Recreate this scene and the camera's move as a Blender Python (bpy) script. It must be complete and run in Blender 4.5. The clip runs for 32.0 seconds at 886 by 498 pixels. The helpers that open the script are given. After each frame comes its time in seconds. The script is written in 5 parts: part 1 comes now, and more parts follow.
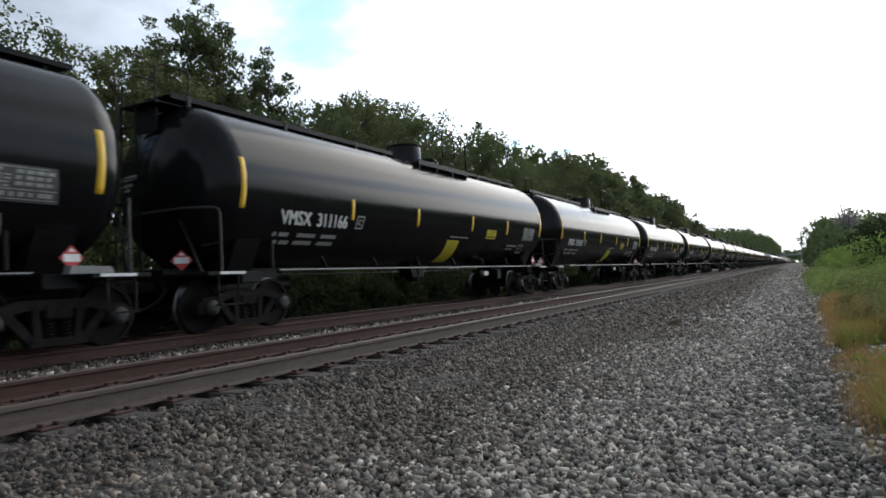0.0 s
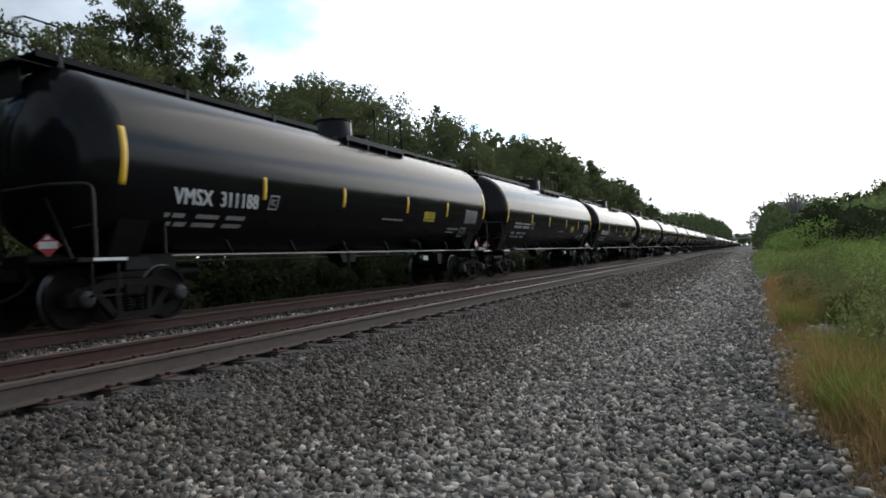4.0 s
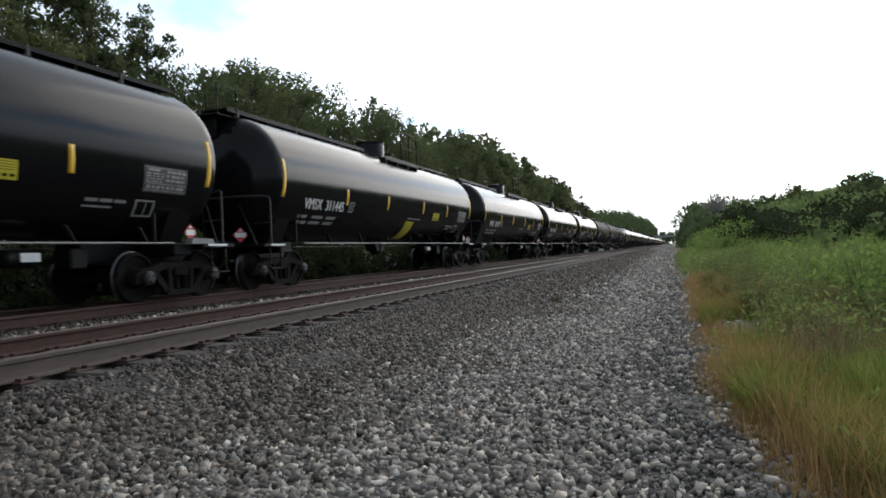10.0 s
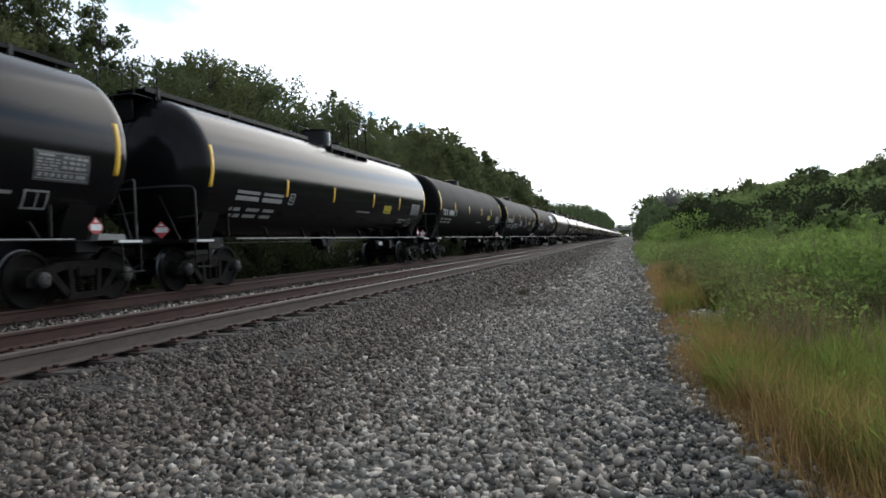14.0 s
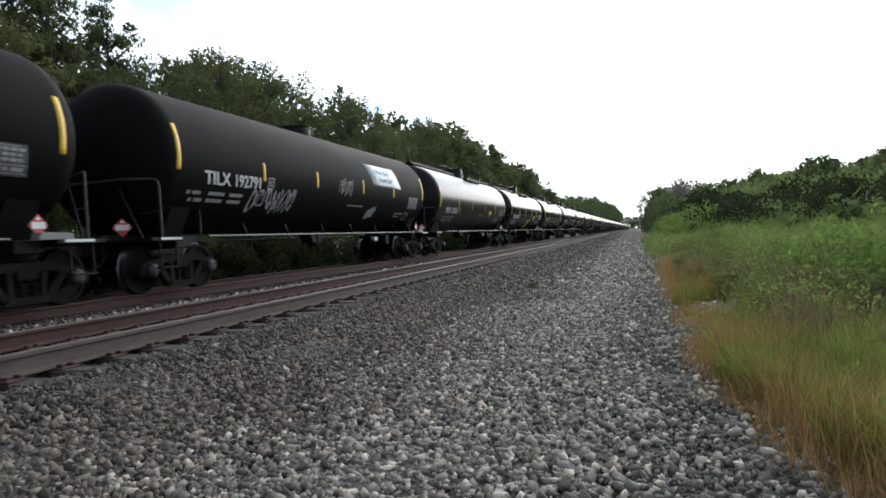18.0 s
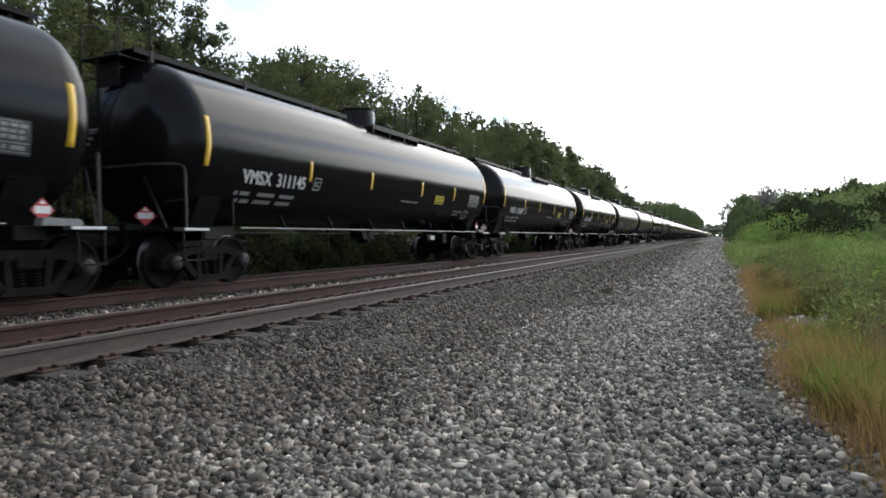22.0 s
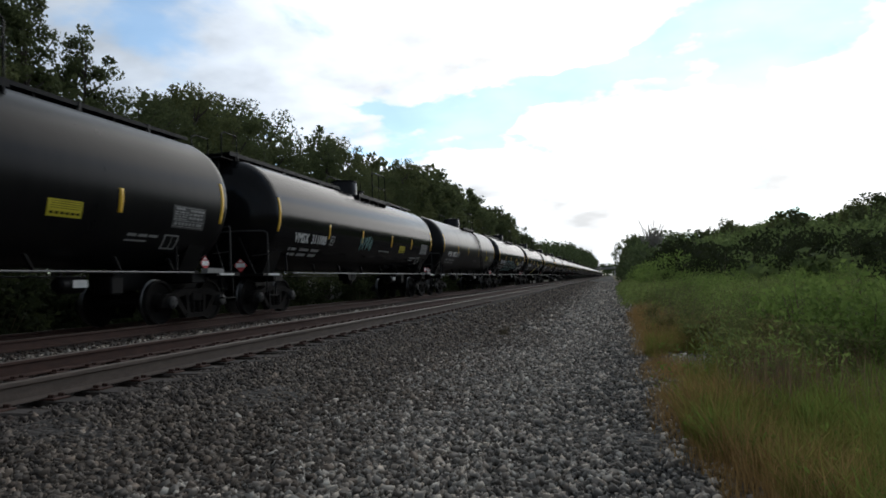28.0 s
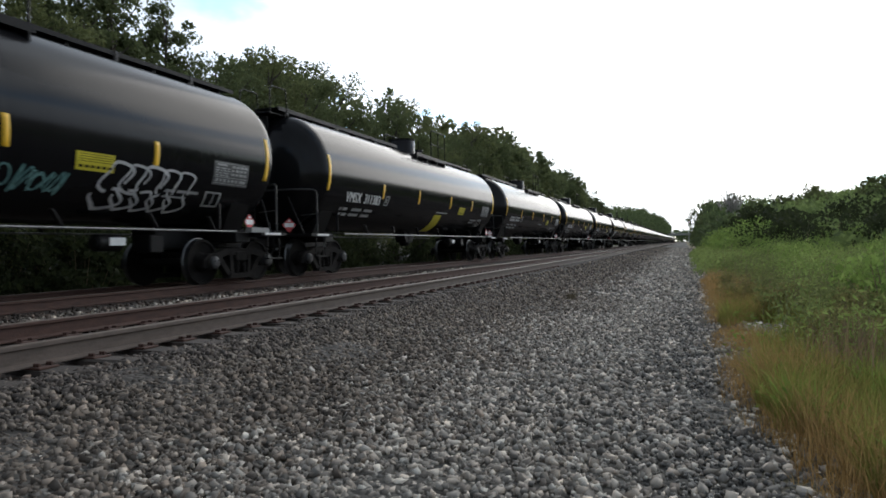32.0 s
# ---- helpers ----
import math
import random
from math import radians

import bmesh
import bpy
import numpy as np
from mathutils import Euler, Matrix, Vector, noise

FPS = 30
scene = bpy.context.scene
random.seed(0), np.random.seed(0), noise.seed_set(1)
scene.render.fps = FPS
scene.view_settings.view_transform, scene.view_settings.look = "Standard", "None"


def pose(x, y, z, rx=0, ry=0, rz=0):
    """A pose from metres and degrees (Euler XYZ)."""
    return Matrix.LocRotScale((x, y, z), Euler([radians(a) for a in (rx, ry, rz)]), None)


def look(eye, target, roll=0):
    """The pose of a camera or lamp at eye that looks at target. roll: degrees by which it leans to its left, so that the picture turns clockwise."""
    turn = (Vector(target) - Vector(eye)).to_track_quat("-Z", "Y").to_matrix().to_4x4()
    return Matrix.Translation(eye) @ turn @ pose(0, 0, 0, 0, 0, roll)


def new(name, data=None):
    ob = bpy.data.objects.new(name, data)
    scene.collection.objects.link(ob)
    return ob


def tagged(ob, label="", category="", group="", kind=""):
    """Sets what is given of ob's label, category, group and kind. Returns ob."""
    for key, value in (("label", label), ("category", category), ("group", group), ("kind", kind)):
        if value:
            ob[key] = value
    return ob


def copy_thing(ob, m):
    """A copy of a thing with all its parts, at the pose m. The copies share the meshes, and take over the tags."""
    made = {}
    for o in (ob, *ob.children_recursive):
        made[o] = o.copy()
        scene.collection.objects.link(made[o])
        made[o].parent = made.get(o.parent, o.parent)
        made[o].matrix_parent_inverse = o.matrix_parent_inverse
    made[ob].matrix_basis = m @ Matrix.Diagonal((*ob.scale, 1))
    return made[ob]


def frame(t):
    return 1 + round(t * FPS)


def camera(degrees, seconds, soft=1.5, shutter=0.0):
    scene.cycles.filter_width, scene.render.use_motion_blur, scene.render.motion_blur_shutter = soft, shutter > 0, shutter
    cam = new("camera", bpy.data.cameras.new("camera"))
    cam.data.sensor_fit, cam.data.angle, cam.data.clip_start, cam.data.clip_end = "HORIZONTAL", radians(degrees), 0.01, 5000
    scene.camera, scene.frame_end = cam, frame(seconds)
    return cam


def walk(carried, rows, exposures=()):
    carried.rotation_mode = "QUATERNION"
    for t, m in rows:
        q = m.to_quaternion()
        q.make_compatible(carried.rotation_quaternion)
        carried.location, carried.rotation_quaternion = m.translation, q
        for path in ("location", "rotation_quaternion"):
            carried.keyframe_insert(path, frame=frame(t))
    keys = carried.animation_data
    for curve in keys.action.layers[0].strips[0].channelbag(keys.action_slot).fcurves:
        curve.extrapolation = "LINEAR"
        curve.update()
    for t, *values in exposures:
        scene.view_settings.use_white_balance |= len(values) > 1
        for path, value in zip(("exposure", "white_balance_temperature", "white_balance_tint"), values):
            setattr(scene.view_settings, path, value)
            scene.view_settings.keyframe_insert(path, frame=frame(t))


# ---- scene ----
cam = camera(67.1, 32.0, soft=1.7, shutter=0.12)
# seconds, place (x across the track, y along it, z up), yaw to the left of the track, pitch, lean
ROWS = [
    (0, 0.024, -0.066, 1.103, 28.02, 2.78, 3.14),
    (0.5, 0.028, -0.052, 1.102, 26.59, 2.65, 2.7),
    (1, 0.047, -0.034, 1.1, 24.69, 2.5, 1.99),
    (1.5, 0.064, -0.008, 1.098, 23.66, 2.28, 1.73),
    (2, 0.068, -0.002, 1.094, 22.95, 2.15, 2.1),
    (2.5, 0.075, -0.001, 1.095, 22.5, 1.96, 2.35),
    (3, 0.077, 0.003, 1.093, 23.57, 1.86, 2.85),
    (3.5, 0.078, 0.013, 1.088, 24.88, 1.68, 3.19),
    (4, 0.093, 0.021, 1.087, 24.57, 1.24, 3.45),
    (4.5, 0.1, 0.021, 1.09, 23.66, 0.86, 3.35),
    (6.5, 0.081, 0.014, 1.09, 24.79, 0.68, 3.01),
    (7, 0.08, 0.012, 1.09, 25.18, 0.3, 3.04),
    (7.5, 0.087, 0.014, 1.09, 24.74, -0.02, 2.88),
    (8, 0.091, 0.023, 1.089, 22, -0.28, 2.97),
    (8.5, 0.092, 0.033, 1.089, 20.49, -0.32, 3.28),
    (9, 0.1, 0.036, 1.088, 19.51, -0.25, 3.31),
    (9.5, 0.099, 0.04, 1.09, 18.75, -0.06, 3.16),
    (10, 0.096, 0.033, 1.09, 18.92, 0.36, 2.47),
    (10.5, 0.077, 0.021, 1.09, 20.52, 0.65, 1.9),
    (11, -0.01, 0.006, 1.085, 22.1, 0.78, 2.01),
    (11.5, -0.082, -0.004, 1.076, 23.32, 0.85, 3.04),
    (12, -0.074, -0.003, 1.085, 23.9, 0.8, 2.96),
    (12.5, -0.047, -0.013, 1.087, 20.68, 0.31, 3.21),
    (13, -0.037, -0.026, 1.089, 16.61, -0.24, 3.25),
    (13.5, -0.033, -0.037, 1.09, 14.56, -0.51, 3.03),
    (15.5, -0.076, -0.093, 1.104, 24.01, 0.68, 1.57),
    (16, -0.075, -0.093, 1.097, 25.77, 0.31, 1.14),
    (16.5, -0.055, -0.092, 1.093, 24.53, -0.29, 1.36),
    (17, -0.039, -0.082, 1.091, 17.77, -1.01, 2.51),
    (17.5, -0.05, -0.079, 1.088, 16.3, -0.94, 3.46),
    (18, -0.052, -0.061, 1.094, 16.2, -0.76, 3.61),
    (18.5, -0.047, -0.053, 1.09, 15.7, -0.64, 3.14),
    (19, -0.05, -0.057, 1.091, 15.63, -0.53, 2.92),
    (19.5, -0.055, -0.067, 1.093, 19.78, -0.41, 3.06),
    (20, -0.065, -0.075, 1.095, 22.86, -0.14, 2.87),
    (20.5, -0.072, -0.084, 1.095, 24.29, -0.01, 2.5),
    (21, -0.062, -0.087, 1.098, 24.79, -0.15, 1.98),
    (21.5, -0.067, -0.083, 1.097, 22.88, -0.46, 1.56),
    (22, -0.083, -0.085, 1.095, 22.38, -0.5, 1.49),
    (22.5, -0.086, -0.088, 1.098, 22.84, -0.39, 1.31),
    (23, -0.057, -0.077, 1.092, 22.73, -0.39, 1.67),
    (23.5, -0.031, -0.068, 1.089, 18.27, -0.8, 2.41),
    (24, -0.011, -0.003, 1.096, 16.12, -1.14, 3.25),
    (24.5, -0.01, 0.061, 1.119, 16.49, 0.06, 3.25),
    (25, -0.029, 0.1, 1.12, 16.44, 2.04, 1.78),
    (25.5, -0.029, 0.118, 1.121, 15.8, 3.22, 0.77),
    (26, -0.024, 0.125, 1.119, 15.27, 3.77, 0.51),
    (26.5, -0.016, 0.121, 1.121, 14.75, 3.89, 0.44),
    (28.5, 0.001, 0.111, 1.116, 14.62, 2.61, 2.72),
    (29, -0.018, 0.11, 1.122, 18.95, 3.4, 2.17),
    (29.5, -0.015, 0.101, 1.116, 22.99, 3.79, 1.42),
    (30, 0.004, 0.095, 1.11, 21.79, 1.13, 1.61),
    (30.5, -0.005, 0.093, 1.111, 20.44, 0.24, 1.96),
    (31, -0.011, 0.09, 1.113, 21.22, 0, 1.75),
    (31.5, 0.006, 0.082, 1.111, 21.33, -0.3, 1.36),
    (32, 0.005, 0.077, 1.107, 19.96, -0.24, 1.12),
]
# seconds, stops
EXPOSURES = [(0.0, 0.63), (1.0, 0.5), (3.0, 0.38), (4.0, 0.46), (7.0, 0.7), (8.0, 0.98), (9.0, 0.86), (10.0, 0.66), (11.0, 0.58), (13.0, 0.68), (16.0, 0.71), (17.0, 1.08), (18.0, 0.88), (19.0, 0.7), (20.0, 0.67), (21.0, 0.94), (23.0, 0.97), (24.3, 0.78), (25.2, 0.22), (26.0, -0.31), (26.6, -0.33), (28.5, -0.28), (29.6, -0.23), (30.3, 0.14), (31.0, 0.5), (32.0, 0.6)]
walk(cam, [(t, pose(x, y, z, 90 + pitch, lean, yaw)) for t, x, y, z, yaw, pitch, lean in ROWS], EXPOSURES)

# ---- world and sun ----
SUN_ELEVATION, SUN_AZIMUTH = 22.0, 10.0  # degrees; azimuth to the right of the track's far end
SUN_WAY = Vector((math.sin(radians(SUN_AZIMUTH)) * math.cos(radians(SUN_ELEVATION)), math.cos(radians(SUN_AZIMUTH)) * math.cos(radians(SUN_ELEVATION)), math.sin(radians(SUN_ELEVATION))))


def build_world():
    world = bpy.data.worlds.new("sky")
    scene.world = world
    world.use_nodes = True
    nt = world.node_tree
    nt.nodes.clear()
    n, link = nt.nodes.new, nt.links.new

    def maths(op, a, b=None, clamp=False):
        m = n("ShaderNodeMath")
        m.operation, m.use_clamp = op, clamp
        for i, v in enumerate((a, b)):
            if v is None:
                continue
            if isinstance(v, (int, float)):
                m.inputs[i].default_value = v
            else:
                link(v, m.inputs[i])
        return m.outputs[0]

    sky = n("ShaderNodeTexSky")
    sky.sky_type, sky.sun_disc = "NISHITA", False
    sky.sun_elevation, sky.sun_rotation = radians(SUN_ELEVATION), radians(SUN_AZIMUTH)
    sky.air_density, sky.dust_density, sky.ozone_density = 1.0, 0.05, 1.6
    coord = n("ShaderNodeTexCoord")
    sep = n("ShaderNodeSeparateXYZ")
    link(coord.outputs["Generated"], sep.inputs[0])
    up = maths("ADD", maths("MAXIMUM", sep.outputs[2], 0.0), 0.22)
    flat = n("ShaderNodeCombineXYZ")
    link(maths("DIVIDE", sep.outputs[0], up), flat.inputs[0])
    link(maths("DIVIDE", sep.outputs[1], up), flat.inputs[1])
    big = n("ShaderNodeTexNoise")
    big.inputs["Scale"].default_value, big.inputs["Detail"].default_value, big.inputs["Roughness"].default_value = 1.15, 9.0, 0.52
    big.inputs["Distortion"].default_value = 0.35
    link(flat.outputs[0], big.inputs["Vector"])
    cover = n("ShaderNodeMapRange")
    cover.interpolation_type = "SMOOTHSTEP"
    cover.inputs["From Min"].default_value, cover.inputs["From Max"].default_value = 0.445, 0.53
    cover.inputs["To Min"].default_value = 0.28
    # a long gap in the clouds that runs across the sky over the line
    gap = n("ShaderNodeVectorMath")
    gap.operation = "DOT_PRODUCT"
    link(coord.outputs["Generated"], gap.inputs[0])
    gap.inputs[1].default_value = (0.225, 0.257, -0.940)
    wisp = n("ShaderNodeTexNoise")
    wisp.inputs["Scale"].default_value, wisp.inputs["Detail"].default_value = 3.2, 7.0
    link(flat.outputs[0], wisp.inputs["Vector"])
    bend = maths("MULTIPLY", maths("SUBTRACT", wisp.outputs["Fac"], 0.5), 0.3)
    wide = maths("DIVIDE", maths("ADD", maths("ADD", gap.outputs["Value"], 0.025), bend), 0.05)
    dip = maths("POWER", 2.718, maths("MULTIPLY", maths("MULTIPLY", wide, wide), -1.0))
    ahead = maths("MULTIPLY", maths("SUBTRACT", sep.outputs[1], 0.45), 5.0, True)
    dip = maths("MULTIPLY", dip, ahead)
    link(maths("SUBTRACT", maths("ADD", big.outputs["Fac"], 0.1), maths("MULTIPLY", dip, 0.205)), cover.inputs["Value"])
    shade = n("ShaderNodeTexNoise")
    shade.inputs["Scale"].default_value, shade.inputs["Detail"].default_value = 2.6, 8.0
    link(flat.outputs[0], shade.inputs["Vector"])
    dot = n("ShaderNodeVectorMath")
    dot.operation = "DOT_PRODUCT"
    link(coord.outputs["Generated"], dot.inputs[0])
    dot.inputs[1].default_value = SUN_WAY
    glow = maths("POWER", maths("MAXIMUM", dot.outputs["Value"], 0.0), 3.0)
    puff = n("ShaderNodeMapRange")
    puff.inputs["From Min"].default_value, puff.inputs["From Max"].default_value = 0.3, 0.62
    puff.inputs["To Min"].default_value, puff.inputs["To Max"].default_value = 0.58, 1.1
    link(shade.outputs["Fac"], puff.inputs["Value"])
    lit = maths("MULTIPLY", maths("ADD", maths("MULTIPLY", glow, CLOUD_GLOW), CLOUD_BASE), puff.outputs[0])
    # haze dims the clouds low over the horizon
    haze = maths("ADD", maths("MULTIPLY", maths("MULTIPLY", sep.outputs[2], 5.5, True), 0.28), 0.72)
    lit = maths("MULTIPLY", lit, haze)
    # overhead the cloud is thicker and greyer than low towards the light
    lit = maths("MULTIPLY", lit, maths("SUBTRACT", 1.2, maths("MULTIPLY", maths("MAXIMUM", sep.outputs[2], 0.0), 0.62)))
    white = n("ShaderNodeVectorMath")
    white.operation = "SCALE"
    tone = n("ShaderNodeMix")
    tone.data_type = "RGBA"
    tone.inputs[6].default_value, tone.inputs[7].default_value = (0.82, 0.95, 1.12, 1), (0.975, 0.99, 1.0, 1)
    link(maths("MULTIPLY", maths("MULTIPLY", glow, glow), 1.4, True), tone.inputs["Factor"])
    link(tone.outputs[2], white.inputs[0])
    link(lit, white.inputs["Scale"])
    blue = n("ShaderNodeVectorMath")
    blue.operation = "MULTIPLY"
    link(sky.outputs[0], blue.inputs[0])
    blue.inputs[1].default_value = (SKY_STRENGTH * 0.85, SKY_STRENGTH, SKY_STRENGTH * 1.05)
    mix = n("ShaderNodeMix")
    mix.data_type = "RGBA"
    link(cover.outputs[0], mix.inputs["Factor"])
    link(blue.outputs[0], mix.inputs[6])
    link(white.outputs[0], mix.inputs[7])
    bg = n("ShaderNodeBackground")
    link(mix.outputs[2], bg.inputs["Color"])
    out = n("ShaderNodeOutputWorld")
    link(bg.outputs[0], out.inputs[0])


CLOUD_BASE, CLOUD_GLOW, SKY_STRENGTH = 0.4, 1.75, 0.2
build_world()
sun_data = bpy.data.lights.new("sun", "SUN")
sun_data.energy, sun_data.angle, sun_data.color = 0.7, radians(55), (1.0, 0.95, 0.88)
sun = new("sun", sun_data)
sun.matrix_world = look((0, 0, 60), Vector((0, 0, 60)) - SUN_WAY)


# ---- materials ----
def mat(name, dark, light, rough=0.6, metal=0.0, scale=6.0, detail=6.0, bump=0.0, bump_scale=40.0, island=0.0, gloss_var=0.1, coat=0.0, spec=0.5, streak=1.0, piece=0.0, power=0.0, hues=None):
    m = bpy.data.materials.new(name)
    m.use_nodes = True
    nt = m.node_tree
    b = nt.nodes["Principled BSDF"]
    n, link = nt.nodes.new, nt.links.new
    co = n("ShaderNodeTexCoord")
    mp = n("ShaderNodeMapping")
    mp.inputs["Scale"].default_value = (1, 1, streak)
    link(co.outputs["Object"], mp.inputs[0])
    t = n("ShaderNodeTexNoise")
    t.inputs["Scale"].default_value, t.inputs["Detail"].default_value, t.inputs["Roughness"].default_value = scale, detail, 0.65
    link(mp.outputs[0], t.inputs["Vector"])
    fac = t.outputs["Fac"]
    ramp = n("ShaderNodeMapRange")
    ramp.inputs["From Min"].default_value, ramp.inputs["From Max"].default_value = 0.3, 0.7
    link(fac, ramp.inputs["Value"])
    fac = ramp.outputs[0]
    if island or piece:
        src = n("ShaderNodeNewGeometry").outputs["Random Per Island"] if island else n("ShaderNodeObjectInfo").outputs["Random"]
        mx = n("ShaderNodeMix")
        mx.inputs["Factor"].default_value = island or piece
        link(fac, mx.inputs[2])
        link(src, mx.inputs[3])
        fac = mx.outputs[0]
    if power:
        pw = n("ShaderNodeMath")
        pw.operation = "POWER"
        link(fac, pw.inputs[0])
        pw.inputs[1].default_value = power
        fac = pw.outputs[0]
    mix = n("ShaderNodeMix")
    mix.data_type = "RGBA"
    mix.inputs[6].default_value, mix.inputs[7].default_value = (*dark, 1), (*light, 1)
    link(fac, mix.inputs["Factor"])
    colour = mix.outputs[2]
    if hues:
        cut = n("ShaderNodeMath")
        cut.operation = "MULTIPLY"
        link(n("ShaderNodeNewGeometry").outputs["Random Per Island"], cut.inputs[0])
        cut.inputs[1].default_value = 37.3
        frac = n("ShaderNodeMath")
        frac.operation = "FRACT"
        link(cut.outputs[0], frac.inputs[0])
        two = n("ShaderNodeMix")
        two.data_type = "RGBA"
        two.inputs[6].default_value, two.inputs[7].default_value = (*hues[0], 1), (*hues[1], 1)
        link(frac.outputs[0], two.inputs["Factor"])
        mul = n("ShaderNodeVectorMath")
        mul.operation = "MULTIPLY"
        link(colour, mul.inputs[0])
        link(two.outputs[2], mul.inputs[1])
        colour = mul.outputs[0]
    link(colour, b.inputs["Base Color"])
    b.inputs["Metallic"].default_value = metal
    b.inputs["Specular IOR Level"].default_value = spec
    b.inputs["Coat Weight"].default_value = coat
    b.inputs["Coat Roughness"].default_value = 0.08
    if gloss_var:
        r = n("ShaderNodeMapRange")
        r.inputs["To Min"].default_value, r.inputs["To Max"].default_value = max(rough - gloss_var, 0.02), min(rough + gloss_var, 1)
        link(t.outputs["Fac"], r.inputs["Value"])
        link(r.outputs[0], b.inputs["Roughness"])
    else:
        b.inputs["Roughness"].default_value = rough
    if bump:
        t2 = n("ShaderNodeTexNoise")
        t2.inputs["Scale"].default_value, t2.inputs["Detail"].default_value = bump_scale, 5.0
        link(co.outputs["Object"], t2.inputs["Vector"])
        bp = n("ShaderNodeBump")
        bp.inputs["Strength"].default_value, bp.inputs["Distance"].default_value = bump, 0.02
        link(t2.outputs["Fac"], bp.inputs["Height"])
        link(bp.outputs[0], b.inputs["Normal"])
    return m


def leaf_mat(name, dark, light, scale=0.6):
    m = mat(name, dark, light, rough=0.75, scale=scale, detail=4, island=0.42, spec=0.12)
    b = m.node_tree.nodes["Principled BSDF"]
    src = b.inputs["Base Color"].links[0].from_socket
    tr = m.node_tree.nodes.new("ShaderNodeBsdfTranslucent")
    add = m.node_tree.nodes.new("ShaderNodeMixShader")
    add.inputs[0].default_value = 0.52
    m.node_tree.links.new(src, tr.inputs["Color"])
    m.node_tree.links.new(b.outputs[0], add.inputs[1])
    m.node_tree.links.new(tr.outputs[0], add.inputs[2])
    m.node_tree.links.new(add.outputs[0], m.node_tree.nodes["Material Output"].inputs[0])
    return m


M_GLOSS = mat("gloss_black_paint", (0.004, 0.004, 0.005), (0.009, 0.009, 0.01), rough=0.17, scale=1.1, gloss_var=0.06, streak=0.25, spec=0.33, bump=0.07, bump_scale=0.9)


def dusted(m, share, tint):
    """A thin dull film of road dust over part of a painted surface."""
    nt = m.node_tree
    b = nt.nodes["Principled BSDF"]
    dust = nt.nodes.new("ShaderNodeBsdfDiffuse")
    dust.inputs["Color"].default_value = (*tint, 1)
    mix = nt.nodes.new("ShaderNodeMixShader")
    mix.inputs[0].default_value = share
    nt.links.new(b.outputs[0], mix.inputs[1])
    nt.links.new(dust.outputs[0], mix.inputs[2])
    nt.links.new(mix.outputs[0], nt.nodes["Material Output"].inputs[0])


dusted(M_GLOSS, 0.4, (0.011, 0.011, 0.0115))
M_SATIN = mat("satin_black_paint", (0.007, 0.007, 0.008), (0.013, 0.013, 0.013), rough=0.3, scale=1.4, gloss_var=0.08, streak=0.25, spec=0.13, bump=0.08, bump_scale=0.9)
M_MATT = mat("dusty_black_paint", (0.004, 0.004, 0.004), (0.009, 0.0085, 0.008), rough=0.6, scale=1.2, gloss_var=0.1, streak=0.2, bump=0.05, spec=0.045)
M_BLACK = mat("black_steel", (0.004, 0.004, 0.004), (0.011, 0.01, 0.01), rough=0.5, scale=5, spec=0.13)
M_TRUCK = mat("dirty_cast_steel", (0.004, 0.0037, 0.0034), (0.024, 0.021, 0.019), rough=0.9, scale=5, bump=0.25, bump_scale=30, spec=0.1)
M_WHEEL = mat("worn_wheel_steel", (0.008, 0.007, 0.0065), (0.018, 0.016, 0.0145), rough=0.8, metal=0.0, scale=6, spec=0.08)
M_GRAB = mat("worn_grab_rail_paint", (0.02, 0.02, 0.02), (0.05, 0.048, 0.046), rough=0.6, scale=8, spec=0.3)
M_TREAD = mat("polished_wheel_tread", (0.07, 0.07, 0.07), (0.14, 0.14, 0.14), rough=0.35, metal=0.9, scale=8)
M_YELLOW = mat("yellow_reflective_tape", (0.72, 0.42, 0.02), (0.85, 0.53, 0.04), rough=0.45, scale=3, gloss_var=0.05)
M_LEMON = mat("yellow_panel_paint", (0.55, 0.47, 0.03), (0.72, 0.62, 0.05), rough=0.5, scale=3)
M_WHITE = mat("white_stencil_paint", (0.62, 0.62, 0.6), (0.8, 0.8, 0.78), rough=0.55, scale=6)
M_GREYSTENCIL = mat("worn_stencil_paint", (0.24, 0.24, 0.23), (0.42, 0.42, 0.41), rough=0.6, scale=9)
M_PANEL = mat("grey_data_panel", (0.16, 0.16, 0.155), (0.25, 0.25, 0.24), rough=0.6, scale=9)
M_DATA = mat("faded_data_panel", (0.05, 0.05, 0.05), (0.11, 0.11, 0.108), rough=0.6, scale=9)
M_RED = mat("red_placard", (0.42, 0.03, 0.03), (0.55, 0.05, 0.05), rough=0.5, scale=5)
M_GALV = mat("galvanised_steel", (0.1, 0.1, 0.1), (0.2, 0.2, 0.195), rough=0.45, metal=0.6, scale=8)
M_RAILSIDE = mat("rusty_rail", (0.038, 0.0175, 0.012), (0.08, 0.038, 0.0265), rough=0.85, scale=5, bump=0.2, streak=4)
M_RAILGREY = mat("weathered_rail", (0.066, 0.049, 0.039), (0.122, 0.092, 0.074), rough=0.8, scale=5, bump=0.2, streak=4)
M_RAILTOP = mat("worn_rail_head", (0.056, 0.038, 0.028), (0.098, 0.068, 0.051), rough=0.6, metal=0.15, scale=9)
M_TIE = mat("creosoted_timber", (0.02, 0.0155, 0.0125), (0.075, 0.059, 0.048), rough=0.9, scale=7, bump=0.5, bump_scale=25, piece=0.4)
